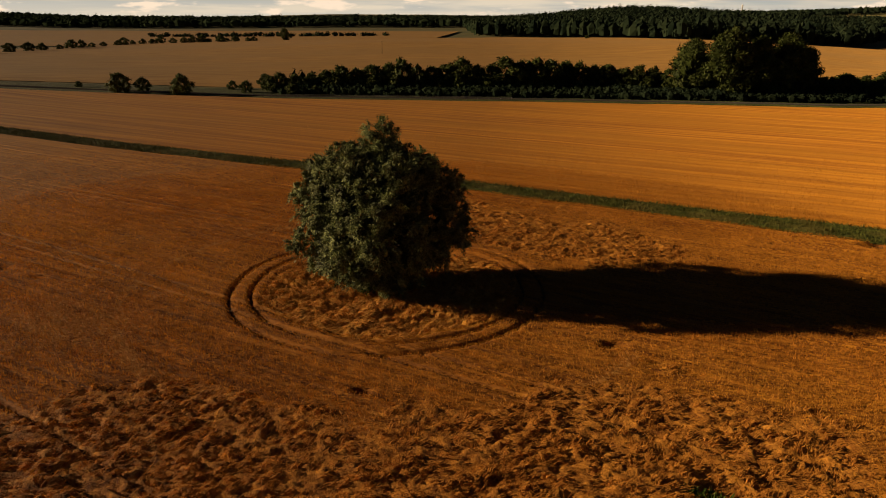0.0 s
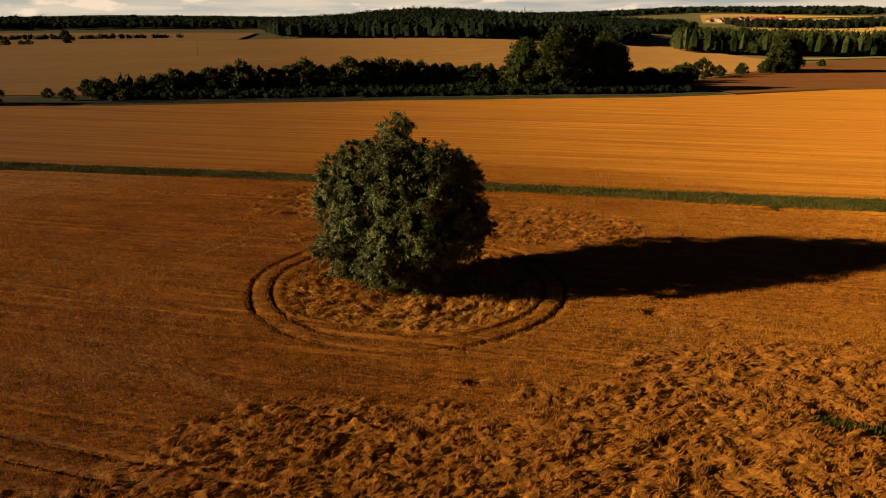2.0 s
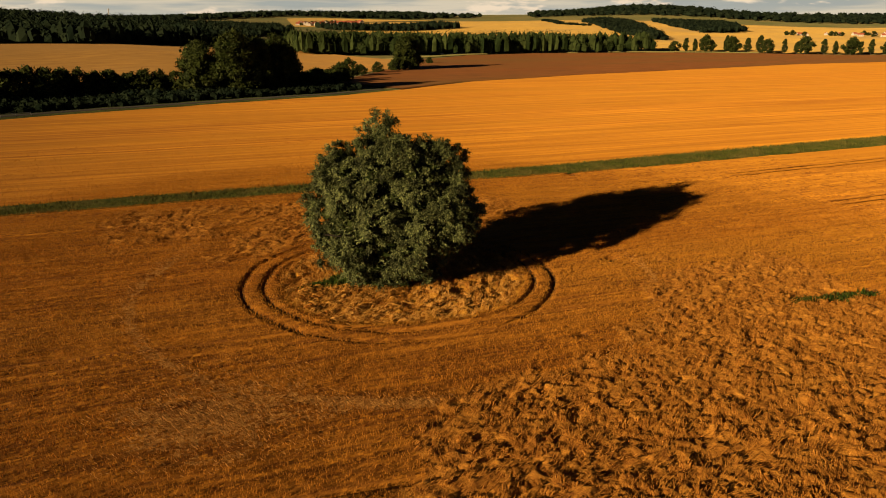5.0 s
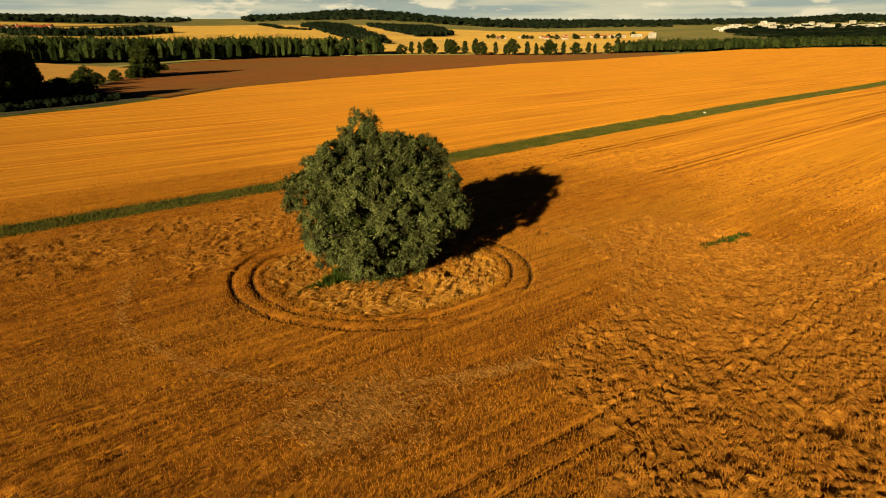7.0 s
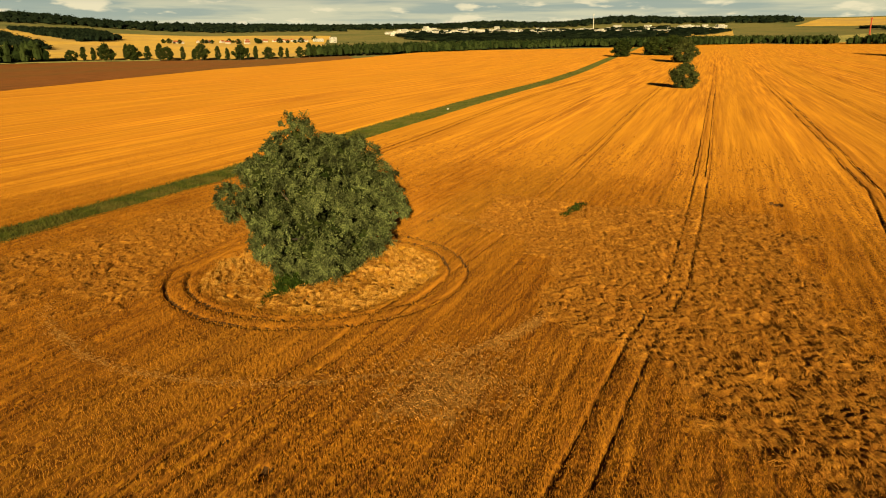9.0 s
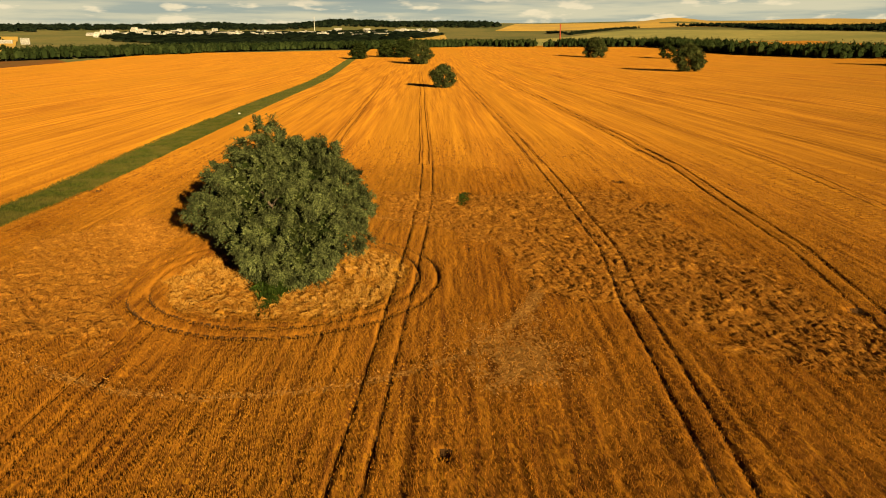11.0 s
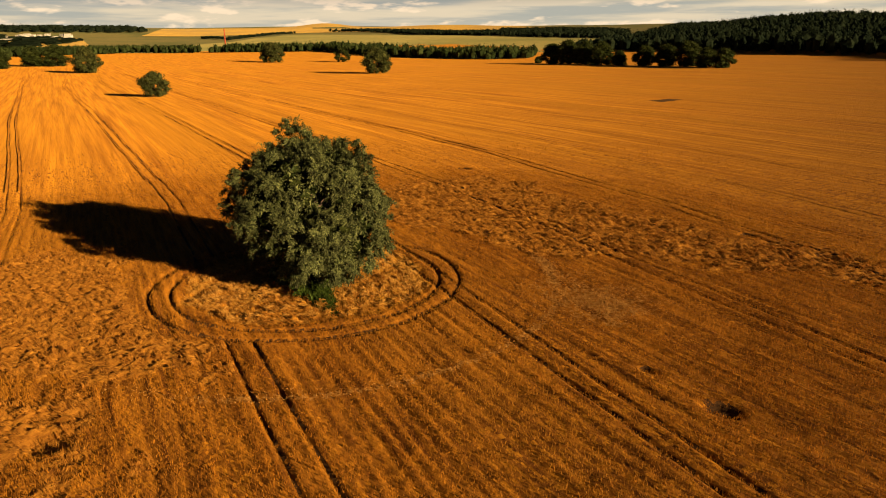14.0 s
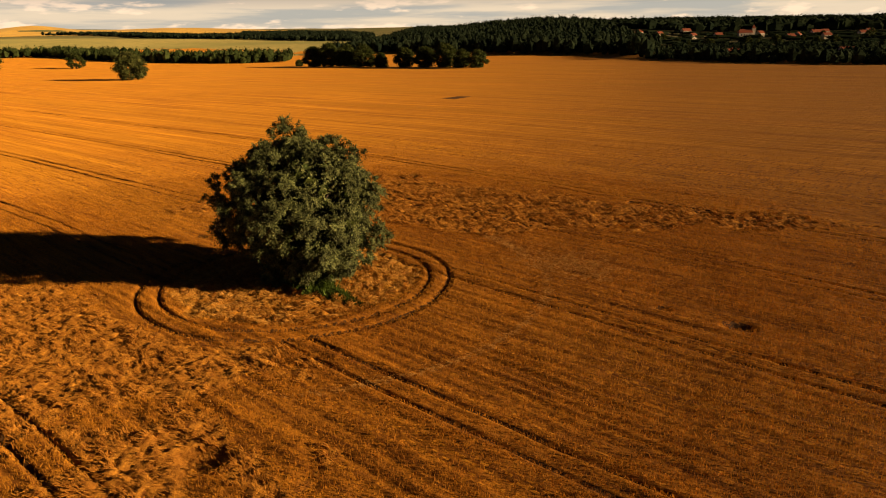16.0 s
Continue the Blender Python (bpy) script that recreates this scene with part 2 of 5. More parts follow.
# knolls: bearing, range, height, radius
HILLS = ((14.3, 1650, 10, 170), (10, 1500, 3, 260), (34.5, 3700, 16, 380), (65, 4000, 42, 420), (111, 4000, 30, 260), (101, 4100, 16, 220), (119, 4000, 10, 250),
         (137, 4000, 24, 160), (174, 1500, 12, 260), (146, 3900, 12, 300), (341, 4000, -12, 300), (352, 4000, 8, 400), (45, 4000, 6, 260), (27, 3600, 4, 300))
_hs = np.array([HEIGHTS[b] for b in BEARINGS], float)


def land(x, y):
    """Height of the land, where the crop's top round the lone tree is 0."""
    x, y = np.asarray(x, float), np.asarray(y, float)
    b, r = np.degrees(np.arctan2(x, y)) % 360, np.hypot(x, y)
    k = np.clip(np.searchsorted(BEARINGS, b, "right") - 1, 0, len(BEARINGS) - 2)
    ba = np.array(BEARINGS, float)
    f = (b - ba[k]) / (ba[k + 1] - ba[k])
    f = f * f * (3 - 2 * f)
    rr = np.array((0, 120) + RANGES, float)
    hs = np.concatenate([np.zeros((len(BEARINGS), 2)), _hs], 1)
    i = np.clip(np.searchsorted(rr, r, "right") - 1, 0, len(rr) - 2)
    g = np.clip((r - rr[i]) / (rr[i + 1] - rr[i]), 0, 1.3)
    g = 0.5 * g + 0.5 * g * g * (3 - 2 * np.minimum(g, 1))
    z = (hs[k, i] * (1 - f) + hs[k + 1, i] * f) * (1 - g) + (hs[k, i + 1] * (1 - f) + hs[k + 1, i + 1] * f) * g
    far = np.clip((r - 900) / 1500, 0, 1)
    for hb, hr, hh, hw in HILLS:
        hx, hy = hr * math.sin(radians(hb)), hr * math.cos(radians(hb))
        z = z + hh * np.exp(-((x - hx) ** 2 + (y - hy) ** 2) / (hw * hw))
    return z + far * 18 * (fbm(x / 650, y / 650, 3) - 0.47)


def mesh_object(name, verts, faces, mat, smooth=True):
    me = bpy.data.meshes.new(name)
    if isinstance(faces, list) and len({len(f) for f in faces}) > 1:
        me.from_pydata(verts, [], faces)
        me.materials.append(mat)
        return new(name, me)
    verts, faces = np.asarray(verts, np.float32), np.asarray(faces, np.int32)
    me.vertices.add(len(verts))
    me.vertices.foreach_set("co", verts.ravel())
    k = faces.shape[1]
    me.loops.add(faces.size)
    me.loops.foreach_set("vertex_index", faces.ravel())
    me.polygons.add(len(faces))
    me.polygons.foreach_set("loop_start", np.arange(0, faces.size, k, dtype=np.int32))
    me.polygons.foreach_set("use_smooth", np.full(len(faces), smooth, bool))
    me.update(calc_edges=True)
    me.materials.append(mat)
    return new(name, me)


def grid_faces(n, m):
    i = np.arange(n - 1)[:, None] * m + np.arange(m - 1)[None, :]
    return np.stack([i, i + m, i + m + 1, i + 1], -1).reshape(-1, 4)


def graded(lo, fine_lo, fine_hi, hi, step, grow=1.07):
    """Ticks: even within the fine stretch, ever wider outside it."""
    mid = list(np.arange(fine_lo, fine_hi + step / 2, step))
    d, x, up = step, mid[-1], []
    while x < hi:
        d *= grow
        x += d
        up.append(min(x, hi))
    d, x, down = step, mid[0], []
    while x > lo:
        d *= grow
        x -= d
        down.append(max(x, lo))
    return np.array(down[::-1] + mid + up)


# the ground: one sheet to the horizon
_a = np.radians(np.arange(0, 361, 1.0))
_r = np.concatenate([[0, 40, 80], 120 * 1.045 ** np.arange(0, 83)])
_R, _A = np.meshgrid(_r, _a, indexing="ij")
gx, gy = _R * np.sin(_A), _R * np.cos(_A)
gz = land(gx, gy) - 0.75 - 0.0012 * np.clip(_R - 100, 0, 900)
ground = mesh_object("ground", np.stack([gx, gy, gz], -1).reshape(-1, 3), grid_faces(*gx.shape)[:, ::-1], M_LAND)
tagged(ground, "rolling farmland of dry grass between the fields", "ground", kind="structure")

# rows run along s; o counts across them, towards the hedge
DX, DY = math.cos(radians(-ROW_TURN)), math.sin(radians(-ROW_TURN))
NX, NY = -DY, DX


def so(x, y):
    return x * DX + y * DY, x * NX + y * NY


def xy(s, o):
    return s * DX + o * NX, s * DY + o * NY


def bend(s):
    """How far the grass strip swings across the rows."""
    return np.interp(s, (-400, -135, -90, -40, 10, 45, 108, 390, 870, 1400), (24, 36.5, 37.5, 41.5, 43, 44.2, 49.3, 68.8, 112, 151))


def half(s):
    """Half the strip's width."""
    return np.interp(s, (10, 50, 110, 200, 700), (3.0, 4.0, 4.9, 5.2, 5.6))


# wheel tracks: how far across the rows each pair lies, along the rows
TRAMS = {
    28.5: ((-100, 10, 50, 100, 200, 500), (24, 27.9, 28.1, 31.6, 39.6, 57)),
    8.0: ((-300, -35, -12, 12, 45, 84, 140, 220, 465), (2, 8.05, 8.1, 7.2, 7.0, 9.0, 12.0, 16.2, 31)),
    -12.2: ((-300, -38, -10, 20, 36, 60, 89, 134, 189, 252, 500), (-9, -11.4, -12.3, -13.0, -13.2, -12.6, -11.4, -9.3, -6.6, -4.2, 8)),
    -33.0: ((-300, -36, -24, -5, 11, 37, 80, 148, 329, 600), (-24, -31.7, -32.4, -33.3, -34.7, -34.5, -33.5, -31.4, -25.5, -16)),
    -55.0: ((-300, -26, -11, 12, 37, 65, 146, 389, 700), (-44, -52.5, -53.0, -56, -57, -58.6, -57, -49.5, -39)),
}
for k in (-76.0, -97.0, -118.0, -140.0):
    TRAMS[k] = (TRAMS[-55.0][0], tuple(v + k + 55 for v in TRAMS[-55.0][1]))


def tram_centre(o0, s):
    return np.interp(s, *TRAMS[o0])


RING = (0.5, -1.4)


def inside(poly, x, y):
    hit = np.zeros(x.shape, bool)
    for (x0, y0), (x1, y1) in zip(poly, poly[1:] + poly[:1]):
        c = ((y0 > y) != (y1 > y)) & (x < (x1 - x0) * (y - y0) / (y1 - y0 + 1e-9) + x0)
        hit ^= c
    return hit


LODGED_SOUTH = [(-66, -33), (-50, -30), (-40, -28.5), (-30, -28), (-21, -25.5), (-14, -22.5), (-7, -23), (0, -23.5), (8, -24), (13, -22), (20, -20),
                (28, -24), (31, -30), (22, -38), (19, -50), (15, -60), (2, -54), (-9, -50), (-18, -43), (-28, -41), (-38, -39), (-50, -38)]
LODGED_NORTH = [(-15, 34), (-10, 27), (-6, 23.5), (-1, 21), (-8, 16.5), (-4, 13.5), (4, 14), (13, 9), (20, 4), (30, 3), (34, 12), (20, 26), (6, 36), (-4, 42)]
PITS = ((-18.5, -39, .9), (-28.7, -33.3, .8), (-39.8, 2.8, .8), (-34, 0, .3), (19.2, -14.1, .6), (0, -21.8, .35), (21.2, -63, .8), (-7.5, 28.2, 1.0),
        (56.4, 13, .9), (-20, -43, .7), (-32.7, -41.3, .7), (20.2, -32.7, 1.1), (23.2, -34.8, 1.5), (25.8, -36.6, 1.0), (99, -159, 2.2), (73, -317, 4), (150, -210, 2.5), (40, -230, 3))


COMBED = [[(-31, -9), (-26, -5.5), (-21, -7.5), (-19, -13), (-24, -16), (-30, -13)]]
ARC = 24.4                            # an old turning track, its crop only leaning


def combed_over(x, y):
    """How far the wind has combed the crop over, 0 to 1: one patch, and along the old turning track."""
    hit = np.zeros(x.shape)
    for k in range(6):
        w = 5 * (fbm(x / 3, y / 3, 121) - .47)
        for poly in COMBED:
            hit += inside(poly, x + w + 3 * math.cos(k * 1.05), y - w + 3 * math.sin(k * 1.05)) / 6
    rr = np.hypot(x - RING[0], y - RING[1]) + 1.2 * (fbm(x / 8, y / 8, 125) - .47)
    a = np.degrees(np.arctan2(y - RING[1], x - RING[0])) % 360
    lean = np.exp(-((rr - ARC) / 0.75) ** 2) * np.interp(a, (95, 120, 205, 220, 250, 262, 320, 335), (0, .5, .5, 1, 1, .45, .45, 0))
    return np.maximum(hit * (0.35 + 0.9 * fbm(x / 2, y / 2, 127)), lean)


def drilled(s, o):
    """Streaks along the drilled rows, broken and of changing strength, about -0.5 to 0.5."""
    streak = fbm(s / 22, o / 0.55, 9, 3) - 0.45
    seam = 0.5 * np.sin(o * 2 * math.pi / 1.02 + 5.0 * fbm(s / 30, o / 3, 33)) * np.clip(3.0 * (fbm(s / 16, o / 5, 31) - 0.38), 0, 1)
    return streak + 0.45 * seam


def crop(x, y):
    """Height of the crop's top over its mean: standing, laid flat in swirls, driven down in the wheel tracks."""
    s, o = so(x, y)
    wob = 1.6 * (fbm(x / 6, y / 6, 11) - 0.47) * 3
    lodge = np.zeros(x.shape)
    for poly in (LODGED_SOUTH, LODGED_NORTH):
        for k in range(9):
            lodge += inside(poly, x + wob + 5.0 * math.cos(k * 2.4) * (k / 9), y + wob + 5.0 * math.sin(k * 2.4) * (k / 9)) * (1.0 if poly is LODGED_SOUTH else 0.8) / 9
    rr = np.hypot(x - RING[0], y - RING[1])
    core = np.clip((12.2 + 2.4 * (fbm(x / 2.5, y / 2.5, 27) - .47) - rr) / 1.2, 0, 1)
    lodge = np.clip(lodge, 0, 1) * np.clip((rr - 15.5) / 1.0, 0, 1)
    lodge = np.clip(1.5 * lodge - 0.25 + 2.6 * (fbm(x / 4.5, y / 4.5, 23) - 0.47), 0, 1) * (lodge > 0.05)
    # standing crop
    z = 0.10 * (fbm(x / 0.8, y / 0.8, 1, 3) - 0.47) + 0.22 * (fbm(x / 5, y / 5, 5, 3) - 0.47)
    z += 0.15 * drilled(s, o)
    z -= 0.03 * combed_over(x, y)
    # laid crop: clumps combed one way, with dark pits between
    wx, wy = x + 0.9 * (fbm(x / 2.2, y / 2.2, 41) - .47) * 2, y + 0.9 * (fbm(x / 2.2, y / 2.2, 43) - .47) * 2
    clump = np.abs(2 * vnoise(wx / 0.62, wy / 0.46, 51) - 1) * 0.85 + np.abs(2 * vnoise(wx / 1.4, wy / 0.9, 53) - 1) * 0.3
    laid = -0.14 + 0.47 * (clump - 0.45) + 0.14 * (vnoise(wx / 0.4, wy / 0.35, 57) - 0.5)
    z = z * (1 - lodge) + laid * lodge
    # flattened round the tree
    flat = -0.34 + 0.80 * (clump - 0.45) * np.clip(0.3 + 1.5 * fbm(x / 4, y / 4, 61), 0, 1)
    z = z * (1 - core) + flat * core
    # wheel tracks
    rut = np.zeros(x.shape)
    for o0 in TRAMS:
        if o0 < -60:
            continue
        d = o - tram_centre(o0, s) - 0.25 * (fbm(s / 14, o0 + 0 * s, 71) - .47)
        for side in (-0.95, 0.95):
            k = np.exp(-(((d - side) / 0.13) ** 2))
            if o0 == 8.0:
                k = k * np.clip((rr - 14.2) / 0.8, 0, 1)
            rut = np.maximum(rut, k)
    for r0 in (14.85, 12.95):
        wr = rr + 0.5 * (fbm(x / 7, y / 7, 77) - .47)
        rut = np.maximum(rut, np.exp(-(((wr - r0) / 0.18) ** 2)))
    keep = 0.55 + 0.9 * (fbm(x / 3, y / 3, 81) - .3)
    z = z - np.where(rr < 18, 0.60, 0.44) * rut * np.clip(keep, 0.25, 1)
    for px, py, pr in PITS:
        d = np.hypot((x - px) / (pr * 1.5), (y - py) / pr) + 0.8 * (fbm(x / 0.9, y / 0.9, 91, 2) - .4)
        z = z - 0.6 * np.exp(-(d ** 4))
    return np.maximum(z, -0.55), lodge, core, rut


# straw and soil under the stems, with the shade there in the colour
M_STEMS = material("straw_soil_and_shade", (0.14, 0.045, 0.007), (0.48, 0.190, 0.020), scale=1.8, stretch=(0.07, 1, 1), turn=ROW_TURN, bump=0.5, bump_scale=5, bump_dist=0.1)
def refined(ticks, lo, hi):
    """Ticks halved between lo and hi."""
    mid = 0.5 * (ticks[1:] + ticks[:-1])
    return np.sort(np.concatenate([ticks, mid[(mid > lo) & (mid < hi)]]))


M_MAT = material("matted_straw", (0.17, 0.056, 0.008), (0.72, 0.325, 0.045), scale=2.6, stretch=(1.0, 0.35, 1), turn=-10, bump=0.9, bump_scale=7, bump_dist=0.12, patch=(0.24, 0.078, 0.009), patch_scale=0.9, patch_amount=0.6)
M_SOIL = material("bare_soil", (0.050, 0.024, 0.009), (0.13, 0.060, 0.018), scale=3.0, bump=0.5, bump_scale=6, bump_dist=0.08)
ss = refined(graded(-420, -70, 70, 1500, 0.50, 1.09), -28, 40)
dd = refined(graded(0, 0, 108, 900, 0.36, 1.09), 8, 107)
S, D = np.meshgrid(ss, dd, indexing="ij")
O = bend(S) - half(S) - D
wx_, wy_ = xy(S, O)
cz_, lodge_, core_, rut_ = crop(wx_, wy_)
near_ = np.clip((300 - np.hypot(wx_, wy_ + 2)) / 90, 0, 1)
wz_ = land(wx_, wy_) + cz_ - near_ * np.where(lodge_ > 0.4, 0.10, np.where(core_ > 0.4, 0.12, 0.20))
wz_ = np.maximum(wz_, land(wx_, wy_) - 0.64)
wz_[:, 0] -= 0.1
wheat = mesh_object("wheat_field", np.stack([wx_, wy_, wz_], -1).reshape(-1, 3), grid_faces(*S.shape)[:, ::-1], M_WHEAT)
wheat.data.materials.clear()
wheat.data.materials.append(M_STEMS)
wheat.data.materials.append(M_WHEAT_FAR)
wheat.data.materials.append(M_WHEAT)
wheat.data.materials.append(M_SOIL)
wheat.data.materials.append(M_MAT)
wheat.data.materials.append(M_COMB)
_mix = np.random.RandomState(3).rand(S.shape[0] - 1, S.shape[1] - 1)
_kind = (np.hypot(wx_, wy_ + 2)[:-1, :-1] + 96 * (_mix - 0.5) > 60).astype(np.int32)
_kind[core_[:-1, :-1] > 0.3] = 2
_kind[lodge_[:-1, :-1] > 0.4] = 4
_kind[(rut_[:-1, :-1] > 0.5) & (np.hypot(wx_, wy_)[:-1, :-1] < 105)] = 0
_kind[(rut_[:-1, :-1] > 0.72) & (np.hypot(wx_, wy_)[:-1, :-1] < 72) & (_mix < 0.85)] = 3
_kind[(cz_[:-1, :-1] < -0.30) & (lodge_[:-1, :-1] < 0.2) & (core_[:-1, :-1] < 0.2) & (near_[:-1, :-1] > 0.5)] = 3
_comb = combed_over(wx_, wy_)[:-1, :-1]
_kind[(_comb * (0.55 + 0.9 * _mix) > 0.42) & (lodge_[:-1, :-1] < 0.2) & (rut_[:-1, :-1] < 0.3)] = 5
wheat.data.polygons.foreach_set("material_index", _kind.ravel())
tagged(wheat, "ripe orange wheat field, partly laid flat, with wheel tracks", "field", kind="structure")


def far_tracks():
    """Wheel tracks further off: narrow strips of pressed dark straw, sunk at their edges into the crop."""
    v, f = [], []
    for o0 in TRAMS:
        st = np.arange(-180 if o0 < -60 else 66, 640, 3.0)
        for side in (-0.95, 0.95):
            c = tram_centre(o0, st) + side + 0.25 * (fbm(st / 14, o0 + 0 * st, 71) - .47)
            w = 0.14 * np.clip(0.35 + 1.3 * fbm(st / 25, o0 + 0 * st, 73), 0.2, 1.2)
            n = len(v)
            for sg in (-1, 1):
                x, y = xy(st, c + sg * w)
                v += list(zip(x, y, land(x, y) + 0.05))
            m = len(st)
            f += [(n + i, n + i + 1, n + m + i + 1, n + m + i) for i in range(m - 1)]
    ob = mesh_object("wheel_tracks", np.array(v), np.array(f), M_STEMS)
    tagged(ob, "dark wheel tracks pressed into the wheat", "wheel tracks", kind="structure")


far_tracks()


def strip_field(name, low, high, mat, label, across=24, step=10.0, lift=0.0):
    """A field between two lines of corners, draped on the land, with an edge as high as its crop."""
    def walked(line):
        p = np.array(line, float)
        d = np.concatenate([[0], np.cumsum(np.hypot(*np.diff(p, axis=0).T))])
        n = max(2, int(max(d[-1] / step, 2)))
        return p, d, n
    p, d, n = walked(low)
    q, e, m = walked(high)
    n = max(n, m)
    t = np.linspace(0, 1, n)
    a = np.stack([np.interp(t * d[-1], d, p[:, k]) for k in (0, 1)], -1)
    b = np.stack([np.interp(t * e[-1], e, q[:, k]) for k in (0, 1)], -1)
    f = np.linspace(0, 1, across)[None, :, None]
    g = a[:, None] * (1 - f) + b[:, None] * f
    z = land(g[..., 0], g[..., 1]) + lift + 0.25 * (fbm(g[..., 0] / 8, g[..., 1] / 8, 13) - .47)
    z[:, 0] -= 0.7
    z[:, -1] -= 0.7
    g[:, 0] = g[:, 1] * 0.002 + g[:, 0] * 0.998
    ob = mesh_object(name, np.concatenate([g, z[..., None]], -1).reshape(-1, 3), grid_faces(n, across)[:, ::-1], mat)
    return tagged(ob, label, "field", kind="structure")


_s = np.linspace(-330, 1300, 400)
_lo = np.stack(xy(_s, bend(_s) + half(_s)), -1)
FIELD_TOP = [(-330, 232), (-156, 196), (-50, 176), (45, 173), (135, 165), (175, 170), (240, 186), (330, 180), (600, 124), (720, 66), (860, 0), (1185, -150)]
strip_field("wheat_field_north", [tuple(v) for v in _lo], FIELD_TOP, M_WHEAT_FAR, "ripe orange wheat field beyond the grass strip", across=90, step=4.0, lift=-0.30)

strip_field("grass_strip", [tuple(v) for v in np.stack(xy(_s, bend(_s) - half(_s) - 0.3), -1)], [tuple(v) for v in np.stack(xy(_s, bend(_s) + half(_s) + 0.3), -1)],
            M_GRASS, "uncut green grass strip between two wheat fields", across=12, step=2.0, lift=-0.25)
strip_field("grass_verge", [(-330, 233), (-156, 197), (-50, 177), (45, 174), (135, 166), (175, 171)], [(-330, 252), (-150, 222), (-55, 209), (80, 222), (165, 216)],
            M_VERGE, "green grass verge along the hedge", across=14, step=5, lift=-0.5)
strip_field("wheat_field_hill", [(-520, 252), (-140, 226), (-55, 212), (80, 226), (165, 222), (235, 280), (330, 330), (420, 400), (470, 560)],
            [(-330, 440), (-300, 640), (-206, 715), (8, 900), (100, 920), (205, 725), (240, 635), (330, 690), (480, 725), (600, 770)], M_STUBBLE,
            "golden wheat field rising behind the hedge", across=60, step=6)
strip_field("pale_field", [(-1000, 520), (-335, 600), (-215, 735), (0, 905)], [(-1500, 1500), (-565, 1500), (-250, 1420), (40, 1300)], M_STUBBLE, "pale stubble field far off", across=40, step=14)
strip_field("ploughed_field", [(178, 173), (240, 189), (330, 183), (600, 127), (720, 69), (870, 0)],
            [(190, 236), (300, 310), (450, 420), (600, 478), (725, 478), (800, 400), (850, 335), (890, 245), (900, 150), (975, 10)], M_BROWN,
            "bare reddish-brown ploughed field", across=60, step=6, lift=-0.3)
strip_field("hill_field", [(640, 790), (760, 600), (880, 430), (930, 200), (1010, 60)], [(1900, 2150), (2350, 1600), (2750, 1250), (2950, 600), (2800, 100)], M_HILL_WHEAT,
            "bright yellow grain fields on the rolling hills", across=90, step=14)
strip_field("hill_field_top", [(1300, 1720), (1600, 1850), (1850, 2170)], [(2000, 2700), (2300, 2700), (2600, 2300)], M_HILL_WHEAT, "yellow grain field near the hilltop", across=30, step=25)
strip_field("town_field", [(1500, -250), (1500, -500), (1400, -820)], [(3000, -200), (3000, -900), (2700, -1500)], M_HILL_WHEAT, "pale fields in front of the town", across=40, step=25)
strip_field("green_field", [(1450, -880), (1000, -1000), (700, -950), (430, -960)], [(2000, -1900), (1700, -2100), (1200, -1900), (640, -1820)], M_PASTURE,
            "pale green meadow on the far slope", across=40, step=14)
strip_field("skyline_field", [(2900, -1900), (2050, -2350), (1250, -2450)], [(3500, -2450), (2700, -3150), (1600, -3500)], M_HILL_WHEAT, "yellow field along the skyline", across=30, step=25)
strip_field("lane", [(430, 440), (600, 488), (725, 488), (802, 409), (855, 342), (897, 248)], [(425, 450), (600, 496), (731, 495), (812, 412), (865, 345), (906, 250)],
            M_PASTURE, "pale dirt lane along the wood", across=5, step=6, lift=0.2)
M_ROAD = material("worn_asphalt", (0.040, 0.036, 0.032), (0.062, 0.056, 0.050), scale=2.0, rough=1.0, spec=0.0, patch=(0.075, 0.068, 0.06), patch_scale=0.1, patch_amount=0.5)
strip_field("road", [(-330, 238), (-156, 202), (-50, 182), (45, 179), (135, 171), (170, 175)], [(-330, 243), (-156, 207), (-50, 187), (45, 184), (135, 176), (170, 180)],
            M_ROAD, "narrow grey asphalt road along the hedge", across=6, step=5, lift=-0.3)


# ---------------------------------------------------------------- trees
def child(ob, parent):
    ob.parent = parent
    return ob


def tube(points, radii, sides=7):
    """Verts and faces of a tapered limb along points."""
    pts = [Vector(p) for p in points]
    v, f = [], []
    for i, p in enumerate(pts):
        d = (pts[min(i + 1, len(pts) - 1)] - pts[max(i - 1, 0)]).normalized()
        u = d.cross(Vector((0.3, 0.9, 0.2))).normalized()
        w = d.cross(u)
        for k in range(sides):
            a = 2 * math.pi * k / sides
            v.append(p + (u * math.cos(a) + w * math.sin(a)) * radii[i])
    for i in range(len(pts) - 1):
        for k in range(sides):
            a, b = i * sides + k, i * sides + (k + 1) % sides
            f.append((a, b, b + sides, a + sides))
    return [tuple(q) for q in v], f


def limb_curve(a, b, sag, rng, n=6):
    a, b = np.array(a, float), np.array(b, float)
    out = []
    for t in np.linspace(0, 1, n):
        p = a * (1 - t) + b * t
        p[2] += sag * math.sin(math.pi * t)
        if 0 < t < 1:
            p += rng.normal(0, 0.12, 3) * np.linalg.norm(b - a) / 5
        out.append(tuple(p))
    return out


